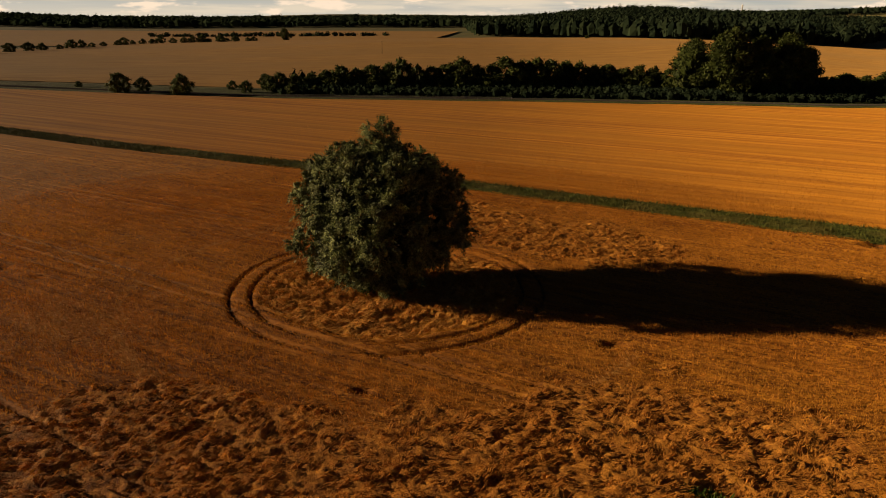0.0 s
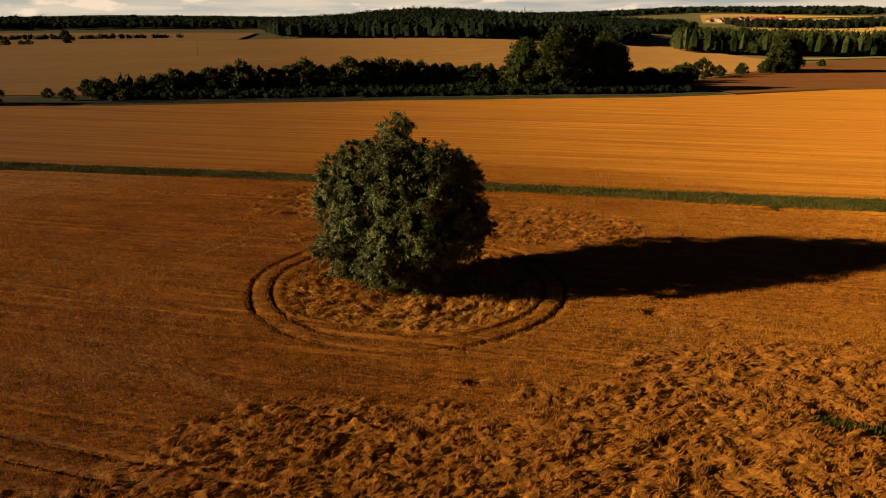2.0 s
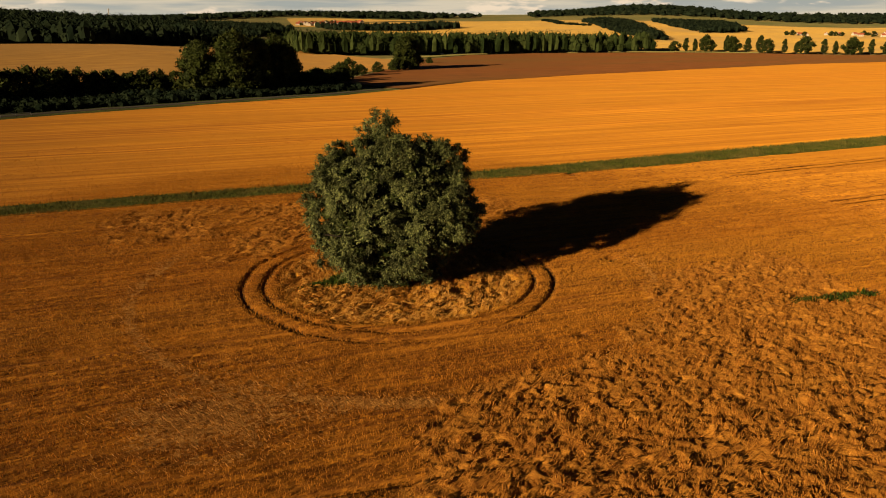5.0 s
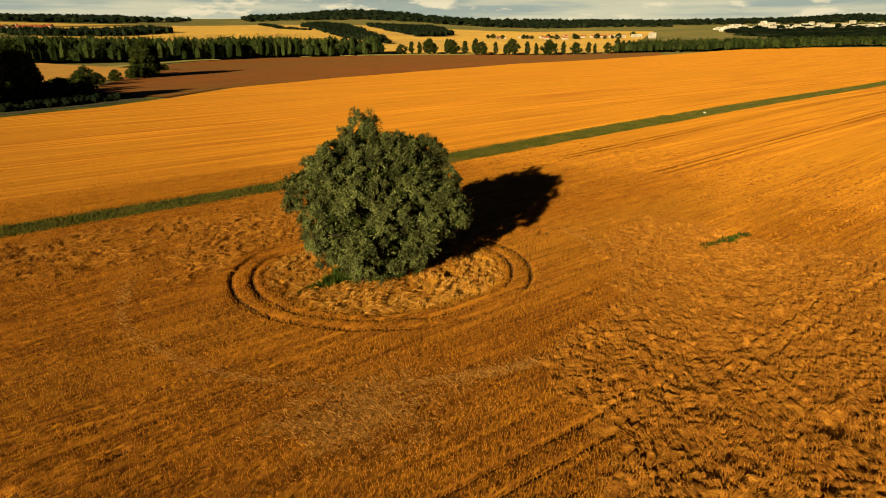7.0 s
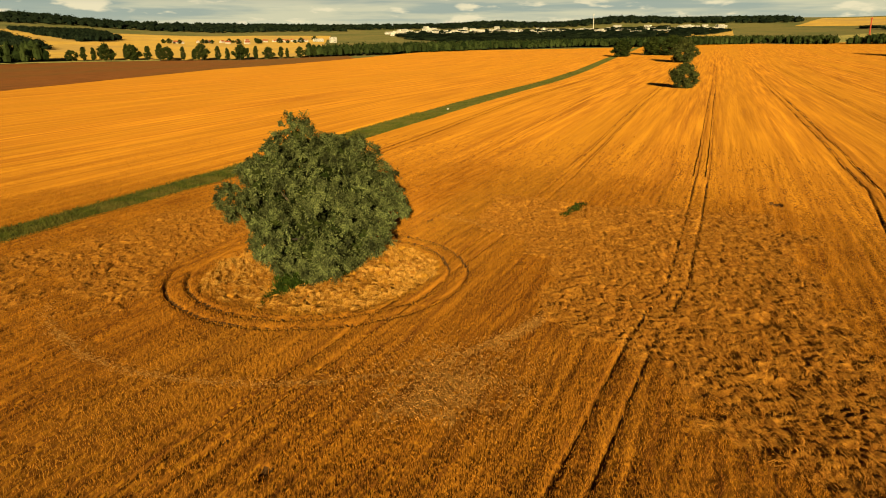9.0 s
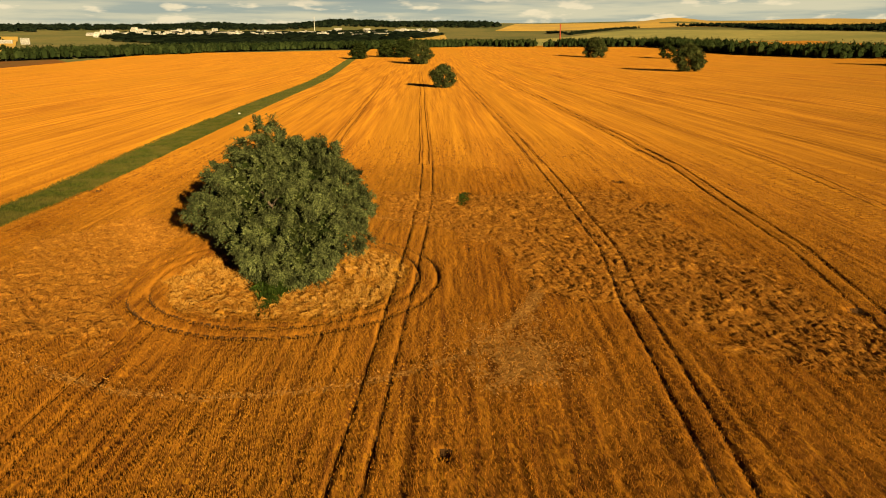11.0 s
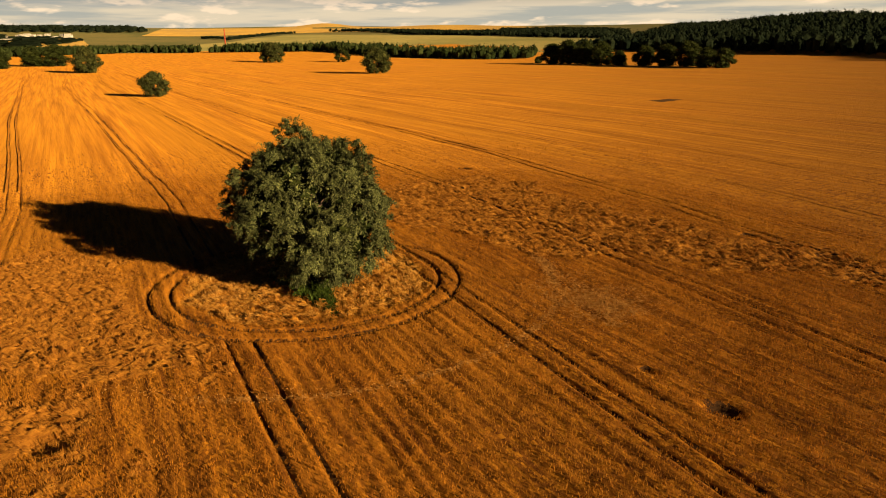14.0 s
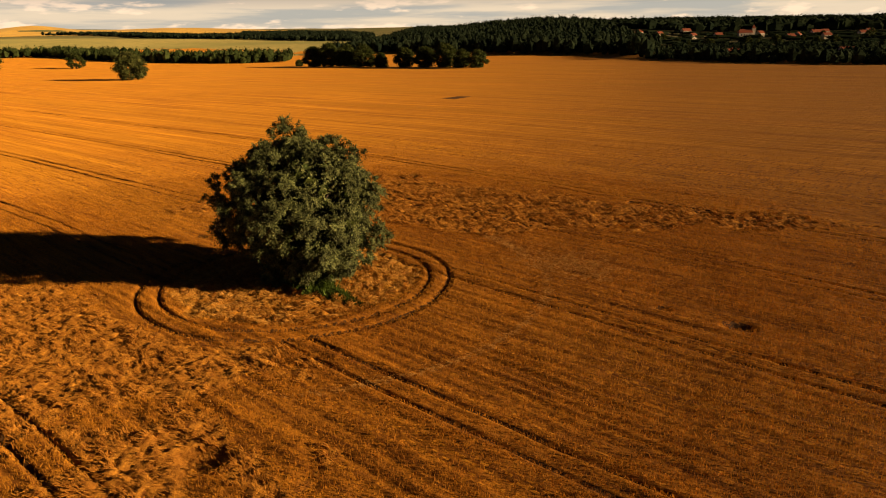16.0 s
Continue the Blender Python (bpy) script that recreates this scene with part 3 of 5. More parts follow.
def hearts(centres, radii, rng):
    """Small uneven lumps added for leaf clumps' dense inside; they let no light through."""
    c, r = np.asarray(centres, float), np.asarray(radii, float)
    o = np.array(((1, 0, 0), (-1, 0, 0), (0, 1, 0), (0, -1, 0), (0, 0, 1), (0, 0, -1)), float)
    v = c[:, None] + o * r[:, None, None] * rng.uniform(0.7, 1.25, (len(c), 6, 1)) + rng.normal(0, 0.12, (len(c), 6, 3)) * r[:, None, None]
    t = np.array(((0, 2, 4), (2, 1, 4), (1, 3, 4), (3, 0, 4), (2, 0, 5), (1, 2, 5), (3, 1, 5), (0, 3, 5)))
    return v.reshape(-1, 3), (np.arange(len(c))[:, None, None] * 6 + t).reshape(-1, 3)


def leaves(centres, radii, count, size, rng, flat=0.8, droop=0.0, shell=0.45, slim=False):
    """Small pointed leaves filling round clumps: verts and faces."""
    n = len(centres)
    c = np.repeat(np.asarray(centres, float), count, 0)
    r = np.repeat(np.asarray(radii, float), count)
    d = rng.normal(size=(n * count, 3))
    d /= np.linalg.norm(d, axis=1)[:, None]
    rad = r * (shell + (1 - shell) * rng.rand(n * count) ** 0.6)
    p = c + d * rad[:, None] * np.array((1, 1, flat))
    axis = rng.normal(size=p.shape) + d * 0.7
    axis[:, 2] -= droop
    axis /= np.linalg.norm(axis, axis=1)[:, None]
    side = np.cross(axis, d + rng.normal(0, 0.6, p.shape))
    side /= np.linalg.norm(side, axis=1)[:, None] + 1e-9
    ln = size * (0.6 + 0.8 * rng.rand(len(p)))[:, None]
    if slim:
        v = np.stack([p - axis * ln * 0.5 - side * ln * 0.24, p - axis * ln * 0.4 + side * ln * 0.26, p + axis * ln * 0.6], 1).reshape(-1, 3)
        return v, np.arange(len(v)).reshape(-1, 3)
    v = np.stack([p - axis * ln * 0.5, p + side * ln * 0.24, p + axis * ln * 0.5, p - side * ln * 0.24], 1).reshape(-1, 3)
    return v, np.arange(len(v)).reshape(-1, 4)


def willow():
    rng = np.random.RandomState(5)
    root = new("willow_tree")
    root.location = (-0.6, -1.0, -0.72)
    # the crown's reach, by height, in eight directions from east round by north
    levels = (0.6, 3, 5, 7, 9, 11, 12.5, 14, 15.6)
    reach = {0: (2.6, 5.4, 8.0, 8.8, 8.8, 7.4, 6.2, 3.7, 1.0), 45: (2.4, 5.2, 6.4, 7.0, 7.4, 6.4, 5.3, 4.0, 1.6), 90: (2.4, 4.6, 7.0, 7.8, 8.6, 7.0, 5.8, 4.2, 1.9),
             135: (2.6, 5.2, 7.4, 7.9, 8.2, 7.8, 6.4, 4.2, 1.5), 180: (2.6, 5.8, 7.9, 8.3, 8.0, 7.3, 6.3, 3.4, 0.8), 225: (2.6, 5.8, 7.7, 8.3, 8.3, 7.1, 5.9, 3.6, 0.6),
             270: (2.6, 5.8, 7.9, 9.0, 8.9, 8.3, 7.2, 4.4, 0.6), 315: (2.6, 5.8, 8.9, 9.2, 8.8, 8.2, 7.2, 4.6, 0.6)}

    def crown_reach(a, z):
        a = np.degrees(a) % 360
        k = np.floor(a / 45).astype(int)
        f = a / 45 - k
        rows = np.array([np.interp(z + 0 * a, levels, reach[d]) for d in range(0, 360, 45)])
        i = np.arange(np.size(a))
        return rows[k % 8, i] * (1 - f) + rows[(k + 1) % 8, i] * f

    fork, sight = np.array((-3.2, 1.9, 8.9)), np.array((-0.84, 0.50, 0.21))

    def hides_fork(p, r):
        d = np.asarray(p) - fork - np.array((0, 0, 0.9))
        along = d @ sight
        return -1.0 < along < 6 and np.linalg.norm(d - along * sight) < 0.75 + 0.45 * r

    lobes = [((0.4, 1.3, 14.7), 1.4), ((0.3, 0.2, 13.2), 1.7), ((-1.2, 0.6, 12.9), 1.5), ((1.8, -4.8, 12.2), 1.7), ((1.8, 0.6, 12.6), 1.7), ((0.6, -2.2, 12.6), 1.7), ((-2.2, 4.6, 9.6), 1.6), ((-3.4, 2.6, 12.2), 1.4), ((-5.6, -0.8, 9.4), 1.7), ((7.0, -1.0, 7.2), 1.6), ((7.4, 0.9, 5.3), 1.4)]
    tries = 0
    while len(lobes) < 56 and tries < 9000:
        tries += 1
        z = 1.2 + 12.0 * rng.rand() ** 0.9
        a = 2 * math.pi * rng.rand()
        lr = 1.25 + 1.25 * rng.rand() ** 1.2
        # boughs end unevenly, with hollows between them
        rr = float(crown_reach(np.array([a]), z)[0]) * (0.95 + 0.10 * math.sin(3.2 * a + 1.3 + 0.5 * z) * math.cos(1.3 * z + 2 * a))
        q = rr - lr * (0.78 + 0.3 * rng.rand()) - 0.05
        p = (q * math.cos(a), q * math.sin(a), max(z, lr * 0.7))
        if not hides_fork(p, lr) and all(math.dist(p, w[0]) > 0.78 * (lr + w[1]) for w in lobes):
            lobes.append((p, lr))
    # each bough carries bunches on its outer side; each bunch is made of fine drooping sprays
    parts = []
    for (p, lr) in lobes:
        p = np.array(p)
        out = np.array((p[0], p[1], (p[2] - 5.5) * 0.9))
        out /= np.linalg.norm(out) + 1e-6
        m = int(9 + 7.0 * lr * lr)
        d = rng.normal(size=(4 * m, 3))
        d /= np.linalg.norm(d, axis=1)[:, None]
        d = d[d @ out > -0.1][:m]
        for e in d:
            c = p + e * lr * (0.60 + 0.55 * rng.rand()) * np.array((1, 1, 0.9))
            if hides_fork(c, 0.2):
                continue
            cr = 0.34 + 0.50 * rng.rand() ** 1.5
            n, per = 8, 26
            g = rng.normal(size=(n, 3)) + e * 0.9 + np.array((0, 0, 0.3))
            g /= np.linalg.norm(g, axis=1)[:, None]
            ln = cr * (0.8 + 0.7 * rng.rand(n) ** 2)
            t = 0.15 + 0.85 * rng.rand(n, per) ** 0.8
            q = c + g[:, None] * (ln[:, None] * t)[..., None]
            q[..., 2] -= 0.35 * ln[:, None] * t * t
            q += rng.normal(0, 0.09, q.shape)
            q = q.reshape(-1, 3)
            axis = np.repeat(g, per, 0) + rng.normal(0, 0.5, q.shape)
            axis[:, 2] -= 0.5
            axis /= np.linalg.norm(axis, axis=1)[:, None]
            side = np.cross(axis, e + 0.5 * out + np.array((0, 0, 0.35)) + rng.normal(0, 0.55, q.shape))
            side /= np.linalg.norm(side, axis=1)[:, None] + 1e-9
            k = (0.12 + 0.13 * rng.rand(len(q)))[:, None]
            parts.append(np.stack([q - axis * k * 0.5 - side * k * 0.24, q - axis * k * 0.3 + side * k * 0.26, q + axis * k * 0.6], 1))
    v = np.concatenate(parts).reshape(-1, 3)
    v[:, 2] = np.maximum(v[:, 2], 0.3)
    f = np.arange(len(v)).reshape(-1, 3)
    # loose sprays in the heart of the crown
    m = 520
    zz = 1.4 + 11.2 * rng.rand(m)
    aa = 2 * math.pi * rng.rand(m)
    qq = np.sqrt(rng.rand(m)) * 0.80 * (crown_reach(aa, zz) - 0.6)
    heart = np.stack([qq * np.cos(aa), qq * np.sin(aa), zz], -1)
    heart = heart[[not hides_fork(c, 0.5) for c in heart]]
    v2, f2 = leaves(heart, 0.8 + 0.6 * rng.rand(len(heart)), 90, 0.32, rng, shell=0.1, slim=True)
    crown = mesh_object("crown", np.concatenate([v, v2]), np.concatenate([f, f2 + len(v)]), M_WILLOW, smooth=False)
    # added lumps block the light; a darker leaf colour paints the inner shade
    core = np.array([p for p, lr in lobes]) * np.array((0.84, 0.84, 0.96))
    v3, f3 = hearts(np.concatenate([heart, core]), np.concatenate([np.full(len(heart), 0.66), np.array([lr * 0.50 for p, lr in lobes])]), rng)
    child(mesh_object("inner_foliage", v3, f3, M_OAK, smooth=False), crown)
    child(crown, root)
    crown["label"] = "grey-green narrow willow leaves in rounded boughs"
    tv, tf = tube([(0, 0, -0.3), (0.1, 0, 0.8), (0.05, 0.1, 2.0), (-0.1, 0.1, 3.2)], [1.0, 0.75, 0.62, 0.5], 12)
    child(mesh_object("trunk", tv, tf, M_BARK), root)
    ends = [((-3.4, 2.6, 11.0), .30), ((-4.4, 1.4, 9.8), .26), ((0.4, 0.8, 13.4), .34), ((1.8, -4.0, 11.2), .3), ((4.6, 2.5, 10.4), .3), ((-5, -3.6, 8.4), .28),
            ((6.2, -1.8, 7.0), .26), ((-1.0, 6.6, 7.5), .28), ((-6.4, 1.5, 6.0), .25), ((2.5, -6.4, 6.5), .25)]
    for e, r0 in ends:
        path = limb_curve((0, 0, 1.6 + rng.rand()), e, 0.9, rng)
        lv, lf = tube(path, [r0 * (1 - 0.75 * t) for t in np.linspace(0, 1, len(path))], 7)
        child(mesh_object("limb", lv, lf, M_BARK), root)
    for a, b in (((-3.2, 1.9, 8.8), (-3.2, 3.5, 11.0)), ((-3.2, 1.9, 8.8), (-3.9, 0.4, 10.6)), ((-3.3, 2.6, 9.7), (-3.6, 2.6, 11.3)), ((-1.0, 0.7, 6.4), (-3.2, 1.9, 8.9)), ((-3.6, 1.1, 9.8), (-3.9, 1.5, 11.0))):
        path = limb_curve(a, b, 0.1, rng, 5)
        lv, lf = tube(path, [0.12 * (1 - 0.55 * t) for t in np.linspace(0, 1, len(path))], 6)
        child(mesh_object("branch", lv, lf, M_BRANCH), root)
    return tagged(root, "broad lone willow with grey-green leaves standing in wheat", "tree")


willow()


# ---------------------------------------------------------------- standing and laid wheat, stem by stem
def blades(name, x, y, z0, length, heading, rise, width, mat, rng):
    """One pointed blade a place: from z0 along heading, tilted up by rise (radians)."""
    n = len(x)
    a = rng.rand(n) * 2 * math.pi
    foot = np.stack([x, y, z0], -1)
    tip = foot + np.stack([np.cos(heading) * np.cos(rise) * length, np.sin(heading) * np.cos(rise) * length, np.sin(rise) * length], -1)
    side = np.stack([np.cos(a), np.sin(a), 0 * a], -1) * (width * 0.5)[:, None]
    mid = foot * 0.35 + tip * 0.65
    v = np.stack([mid - side, mid + side * 0.9 + (tip - foot) * 0.12, tip], 1)
    v[:, 0] -= (tip - foot) * 0.45
    v[:, 1] -= (tip - foot) * 0.45
    ob = mesh_object(name, v.reshape(-1, 3), np.arange(3 * n).reshape(-1, 3), mat, smooth=False)
    return ob


def wheat_stems():
    rng = np.random.RandomState(21)
    n0, n1 = 1150000, 230000
    r = np.concatenate([66 * np.sqrt(rng.rand(n0)), 40 * (3.0 ** rng.rand(n1))])
    a = 2 * math.pi * rng.rand(n0 + n1)
    big = np.clip(r / 48, 1, 6) ** 0.85
    x, y = r * np.cos(a), r * np.sin(a) - 2
    s, o = so(x, y)
    thin = rng.rand(len(r)) < np.where(np.arange(len(r)) < n0, np.clip((70 - r) / 30, 0, 1), np.clip((118 - r) / 45, 0, 1))
    row = np.clip(2.0 * drilled(s, o), -1, 1)
    top = np.interp(x, [p[0] for p in FIELD_TOP], [p[1] for p in FIELD_TOP])
    ok = (np.abs(o - bend(s)) > half(s) + 0.1) & (y < top - 1) & thin & (rng.rand(len(r)) < 0.72 + 0.42 * row * np.clip(1.6 - r / 90, 0, 1))
    x, y, big = x[ok], y[ok], big[ok]
    z, lodge, core, rut = crop(x, y)
    deep = z < -0.40
    z = z + land(x, y)
    base = np.hypot(x + 0.6, y + 1.0) < 2.2
    ok = (rut < 0.40 + 0.35 * rng.rand(len(x))) & ~base & ~(deep & (lodge + core < 0.2))
    x, y, z, lodge, core, big = x[ok], y[ok], z[ok], lodge[ok], core[ok], big[ok]
    m = len(x)
    laid = np.clip(lodge + core, 0, 1) > 0.25 + 0.5 * rng.rand(m)
    drop = laid & (lodge > core) & (rng.rand(m) < 0.6)
    swirl = 0.2 + 4.2 * (fbm(x / 2.2, y / 2.2, 101) - 0.47) + rng.normal(0, 0.25, m)
    heading = np.where(laid, swirl, rng.rand(m) * 2 * math.pi)
    comb = (rng.rand(m) < combed_over(x, y)) & ~laid
    heading = np.where(comb, 2.6 + rng.normal(0, .5, m), heading)
    rise = np.where(laid, 0.12 + 0.50 * rng.rand(m) ** 1.2, 1.2 + 0.3 * rng.rand(m))
    rise = np.where(comb, 0.35 + 0.6 * rng.rand(m), rise)
    length = np.where(laid, 0.35 + 0.40 * rng.rand(m), (0.19 + 0.13 * rng.rand(m)) * big ** 0.5)
    foot = np.where(comb, z, np.where(laid, z - 0.04, z - 0.18 * big ** 0.5))
    width = np.where(laid, 0.035 + 0.04 * rng.rand(m), 0.030 + 0.028 * rng.rand(m)) * big
    flatd = laid | comb
    comb_pale = comb & (rng.rand(m) < 0.85)
    width = np.where(comb, 1.8 * width, width)
    length = np.where(comb, 1.3 * length, length)
    pale = ~comb_pale & ((core > 0.5) & (rng.rand(m) < 4 * (fbm(x / 3.2, y / 3.2, 131) - 0.36)))
    flatd &= ~pale & ~comb_pale
    for name, k, mat, label in (("combed_straw", comb_pale, M_COMB, "wheat combed over by the wind, its sheen coloured pale"), ("bleached_straw", pale, M_PALE, "bleached wheat straw pressed flat round the willow"), ("wheat_stems", ~flatd & ~pale & ~comb_pale, M_STRAW, "ripe orange wheat ears standing in drilled rows"), ("laid_wheat", flatd & ~drop, M_LAID, "pale wheat straw laid flat in swirls")):
        ob = blades(name, x[k], y[k], foot[k], length[k], heading[k], rise[k], width[k], mat, rng)
        tagged(ob, label, "wheat", kind="stuff")


wheat_stems()


def sheaves(name, x, y, z, heading, scale, lift, mat, rng, strands=9):
    """Tufts of straw that rise and bend over one way: a few tapering straps each."""
    n = len(x)
    prof = np.array([(-0.05, -0.40), (0.10, 0.02), (0.36, 0.09), (0.85, -0.12)])
    wide = np.array([0.020, 0.030, 0.026])
    shp = (n, strands)
    h = heading[:, None] + rng.normal(0, 0.22, shp)
    k = scale[:, None] * (0.75 + 0.5 * rng.rand(*shp))
    across = (rng.rand(*shp) - 0.5) * 0.42 * scale[:, None]
    along = (rng.rand(*shp) - 0.5) * 0.22
    up = lift[:, None] * (0.6 + 0.7 * rng.rand(*shp))
    ux, uy = np.cos(h), np.sin(h)
    h0 = heading[:, None]
    px = x[:, None] - np.sin(h0) * across + ux * along
    py = y[:, None] + np.cos(h0) * across + uy * along
    out = []
    for i in range(4):
        a, c = prof[i]
        q = np.stack([px + ux * a * k, py + uy * a * k, z[:, None] + (c * up if c > -0.3 else c + 0 * up)], -1)
        if i < 3:
            e = np.stack([-uy, ux, 0.5 * rng.normal(0, 1, shp)], -1) * (wide[i] * scale[:, None])[..., None]
            out += [q - e, q + e]
        else:
            out.append(q)
    v = np.stack(out, 2).reshape(-1, 3)
    base = (np.arange(n * strands) * 7)[:, None]
    f = np.concatenate([base + np.array(t) for t in ((0, 1, 3), (0, 3, 2), (2, 3, 5), (2, 5, 4), (4, 5, 6))], 0)
    return mesh_object(name, v, f, mat, smooth=False)


def laid_sheaves():
    rng = np.random.RandomState(27)
    n = 90000
    x, y = -75 + 115 * rng.rand(n), -62 + 112 * rng.rand(n)
    z, lodge, core, rut = crop(x, y)
    thick = 0.70 * (lodge > 0.3 + 0.4 * rng.rand(n)) * np.clip(6.0 * (fbm(x / 1.5, y / 1.5, 151) - 0.40), 0.03, 1)
    thick = np.where(core > 0.6, 0.55, thick)
    ok = (rng.rand(n) < thick) & (rut < 0.08) & (z > -0.42) & (np.hypot(x + 0.6, y + 1) > 2.0)
    x, y, z, core = x[ok], y[ok], z[ok], core[ok]
    z = z + land(x, y)
    head = 0.25 + 3.6 * (fbm(x / 3.5, y / 3.5, 101) - 0.47) + rng.normal(0, 0.3, len(x))
    flat = core > 0.5
    around = np.arctan2(y - RING[1], x - RING[0]) + 1.9 + 2.5 * (fbm(x / 4, y / 4, 161) - 0.47)
    head = np.where(flat, around, head)
    size = 0.62 + 0.5 * rng.rand(len(x))
    pale = flat & (rng.rand(len(x)) < 0.75)
    zz = np.where(flat, z + 0.02, z - 0.06)
    lift = np.where(flat, 1.0, 1.4) * (0.6 + 0.8 * rng.rand(len(x)))
    for k, mat, label in ((pale, M_PALE, "bleached wheat straw pressed flat round the willow"), (~pale, M_LAID, "tufts of wheat bent over and laid by the wind")):
        tagged(sheaves("straw_tufts", x[k], y[k], zz[k], head[k], size[k], lift[k], mat, rng), label, "wheat", kind="stuff")


laid_sheaves()


def tall_grass():
    rng = np.random.RandomState(22)
    n = 84000
    s = np.concatenate([-150 + 300 * rng.rand(n - 9000), 150 + 330 * rng.rand(9000)])
    d = (2 * rng.rand(n) - 1) * (half(s) + 0.2)
    x, y = xy(s, bend(s) + d)
    tuft = fbm(x / 2.5, y / 2.5, 111)
    ob = blades("tall_grass", x, y, land(x, y) - 0.40, 0.30 + 0.8 * rng.rand(n) * tuft, rng.rand(n) * 6.28, 0.5 + 0.9 * rng.rand(n), 0.05 + 0.09 * rng.rand(n), M_GRASS, rng)
    tagged(ob, "tall uncut green grass on the strip", "grass", kind="stuff")
    # the green hole in the wheat, and the weeds that run out from under the willow
    n = 1500
    t = rng.rand(n)
    x, y = 18.2 + 8.3 * t + rng.normal(0, .35, n), -31.4 - 5.7 * t + rng.normal(0, .45, n) * (0.5 + t * 0.8)
    ob = blades("weeds", x, y, np.full(n, -0.65), 0.18 + 0.34 * rng.rand(n), rng.rand(n) * 6.28, 0.7 + 0.7 * rng.rand(n), 0.16 + 0.1 * rng.rand(n), M_NETTLE, rng)
    tagged(ob, "dark green weeds in a hole in the wheat", "weeds", kind="stuff")
    n = 7000
    t = rng.rand(n) ** 1.2
    x, y = -2.0 - 5.9 * t + rng.normal(0, .35, n), 0.4 + 3.4 * t + rng.normal(0, 0.55, n) * (1.12 - t)
    ob = blades("nettles", x, y, np.full(n, -0.6), (0.5 + 0.8 * rng.rand(n)) * (1.25 - t), rng.rand(n) * 6.28, 0.9 + 0.6 * rng.rand(n), 0.12 + 0.12 * rng.rand(n), M_NETTLE, rng)
    tagged(ob, "green nettles and grass growing out from the willow's foot", "weeds", kind="stuff")


tall_grass()


def undergrowth():
    """Fresh green bushes round the foot of the willow."""
    rng = np.random.RandomState(31)
    for k, (px, py, w, h) in enumerate(((-2.4, -1.6, 1.0, 2.8), (-2.2, 0.6, 1.1, 3.0), (-1.2, -2.8, 0.9, 2.3), (-3.5, 1.0, 0.7, 1.5), (0.6, -2.8, 0.9, 2.0), (-1.4, 1.5, 1.0, 2.5))):
        root = new("elder_bush")
        root.location = (px, py, -0.72)
        c = np.stack([rng.normal(0, w * 0.5, 16), rng.normal(0, w * 0.5, 16), h * (0.25 + 0.6 * rng.rand(16))], -1)
        v, f = leaves(c, 0.35 + 0.3 * rng.rand(16), 110, 0.28, rng, shell=0.2)
        child(mesh_object("foliage", v, f, M_NETTLE, smooth=False), root)
        for j in range(3):
            tv, tf = tube(limb_curve((0, 0, -0.1), (rng.normal(0, w * .4), rng.normal(0, w * .4), h * 0.7), 0.1, rng, 4), [0.07, 0.05, 0.04, 0.02], 5)
            child(mesh_object("stem", tv, tf, M_BARK), root)
        tagged(root, "fresh green elder bush at the foot of the willow", "bush", "bushes under the willow")


undergrowth()


# ---------------------------------------------------------------- trees further off
def tree_model(name, h, w, low, seed, mat, label, droop=0.0, clumps=28, per=54, size=0.85, sparse=False):
    """A field tree h metres high and w wide, with its crown from low metres up."""
    rng = np.random.RandomState(seed)
    root = new(name)
    c, r = [], []
    for k in range(clumps):
        t = (k + rng.rand()) / clumps
        z = low + (h - low) * (0.06 + 0.86 * t)
        env = math.sin(math.pi * min(1, 0.16 + 0.80 * t)) ** 0.75 * (1.0 - 0.25 * t)
        a, q = 2.4 * k + rng.rand() * 1.5, 0.5 * w * env * (0.30 + 0.80 * rng.rand() ** 0.7)
        c.append((q * math.cos(a), q * math.sin(a), z))
        r.append((0.075 + 0.095 * rng.rand()) * (w + h * 0.35))
    v, f = leaves(c, r, per, size, rng, droop=droop, shell=0.45, slim=True)
    v3, f3 = hearts(c, np.array(r) * 0.66, rng)
    v, f = np.concatenate([v, v3]), np.concatenate([f, f3 + len(v)])
    crown = child(mesh_object("crown", v, f, mat, smooth=False), root)
    tv, tf = tube([(0, 0, -0.6), (0.05 * w * rng.rand(), 0, low + 0.25 * (h - low)), (0, 0.05 * w * rng.rand(), low + 0.75 * (h - low))],
                  [0.028 * h + 0.05, 0.02 * h, 0.006 * h], 6)
    child(mesh_object("trunk", tv, tf, M_BARK), root)
    for k in range(4):
        b = c[int((0.25 + 0.18 * k) * clumps)]
        tv, tf = tube([(0, 0, b[2] * 0.6), (b[0] * .5, b[1] * .5, b[2] * 0.85), b], [0.010 * h, 0.008 * h, 0.003 * h], 5)
        child(mesh_object("limb", tv, tf, M_BARK), root)
    return tagged(root, label, "tree")


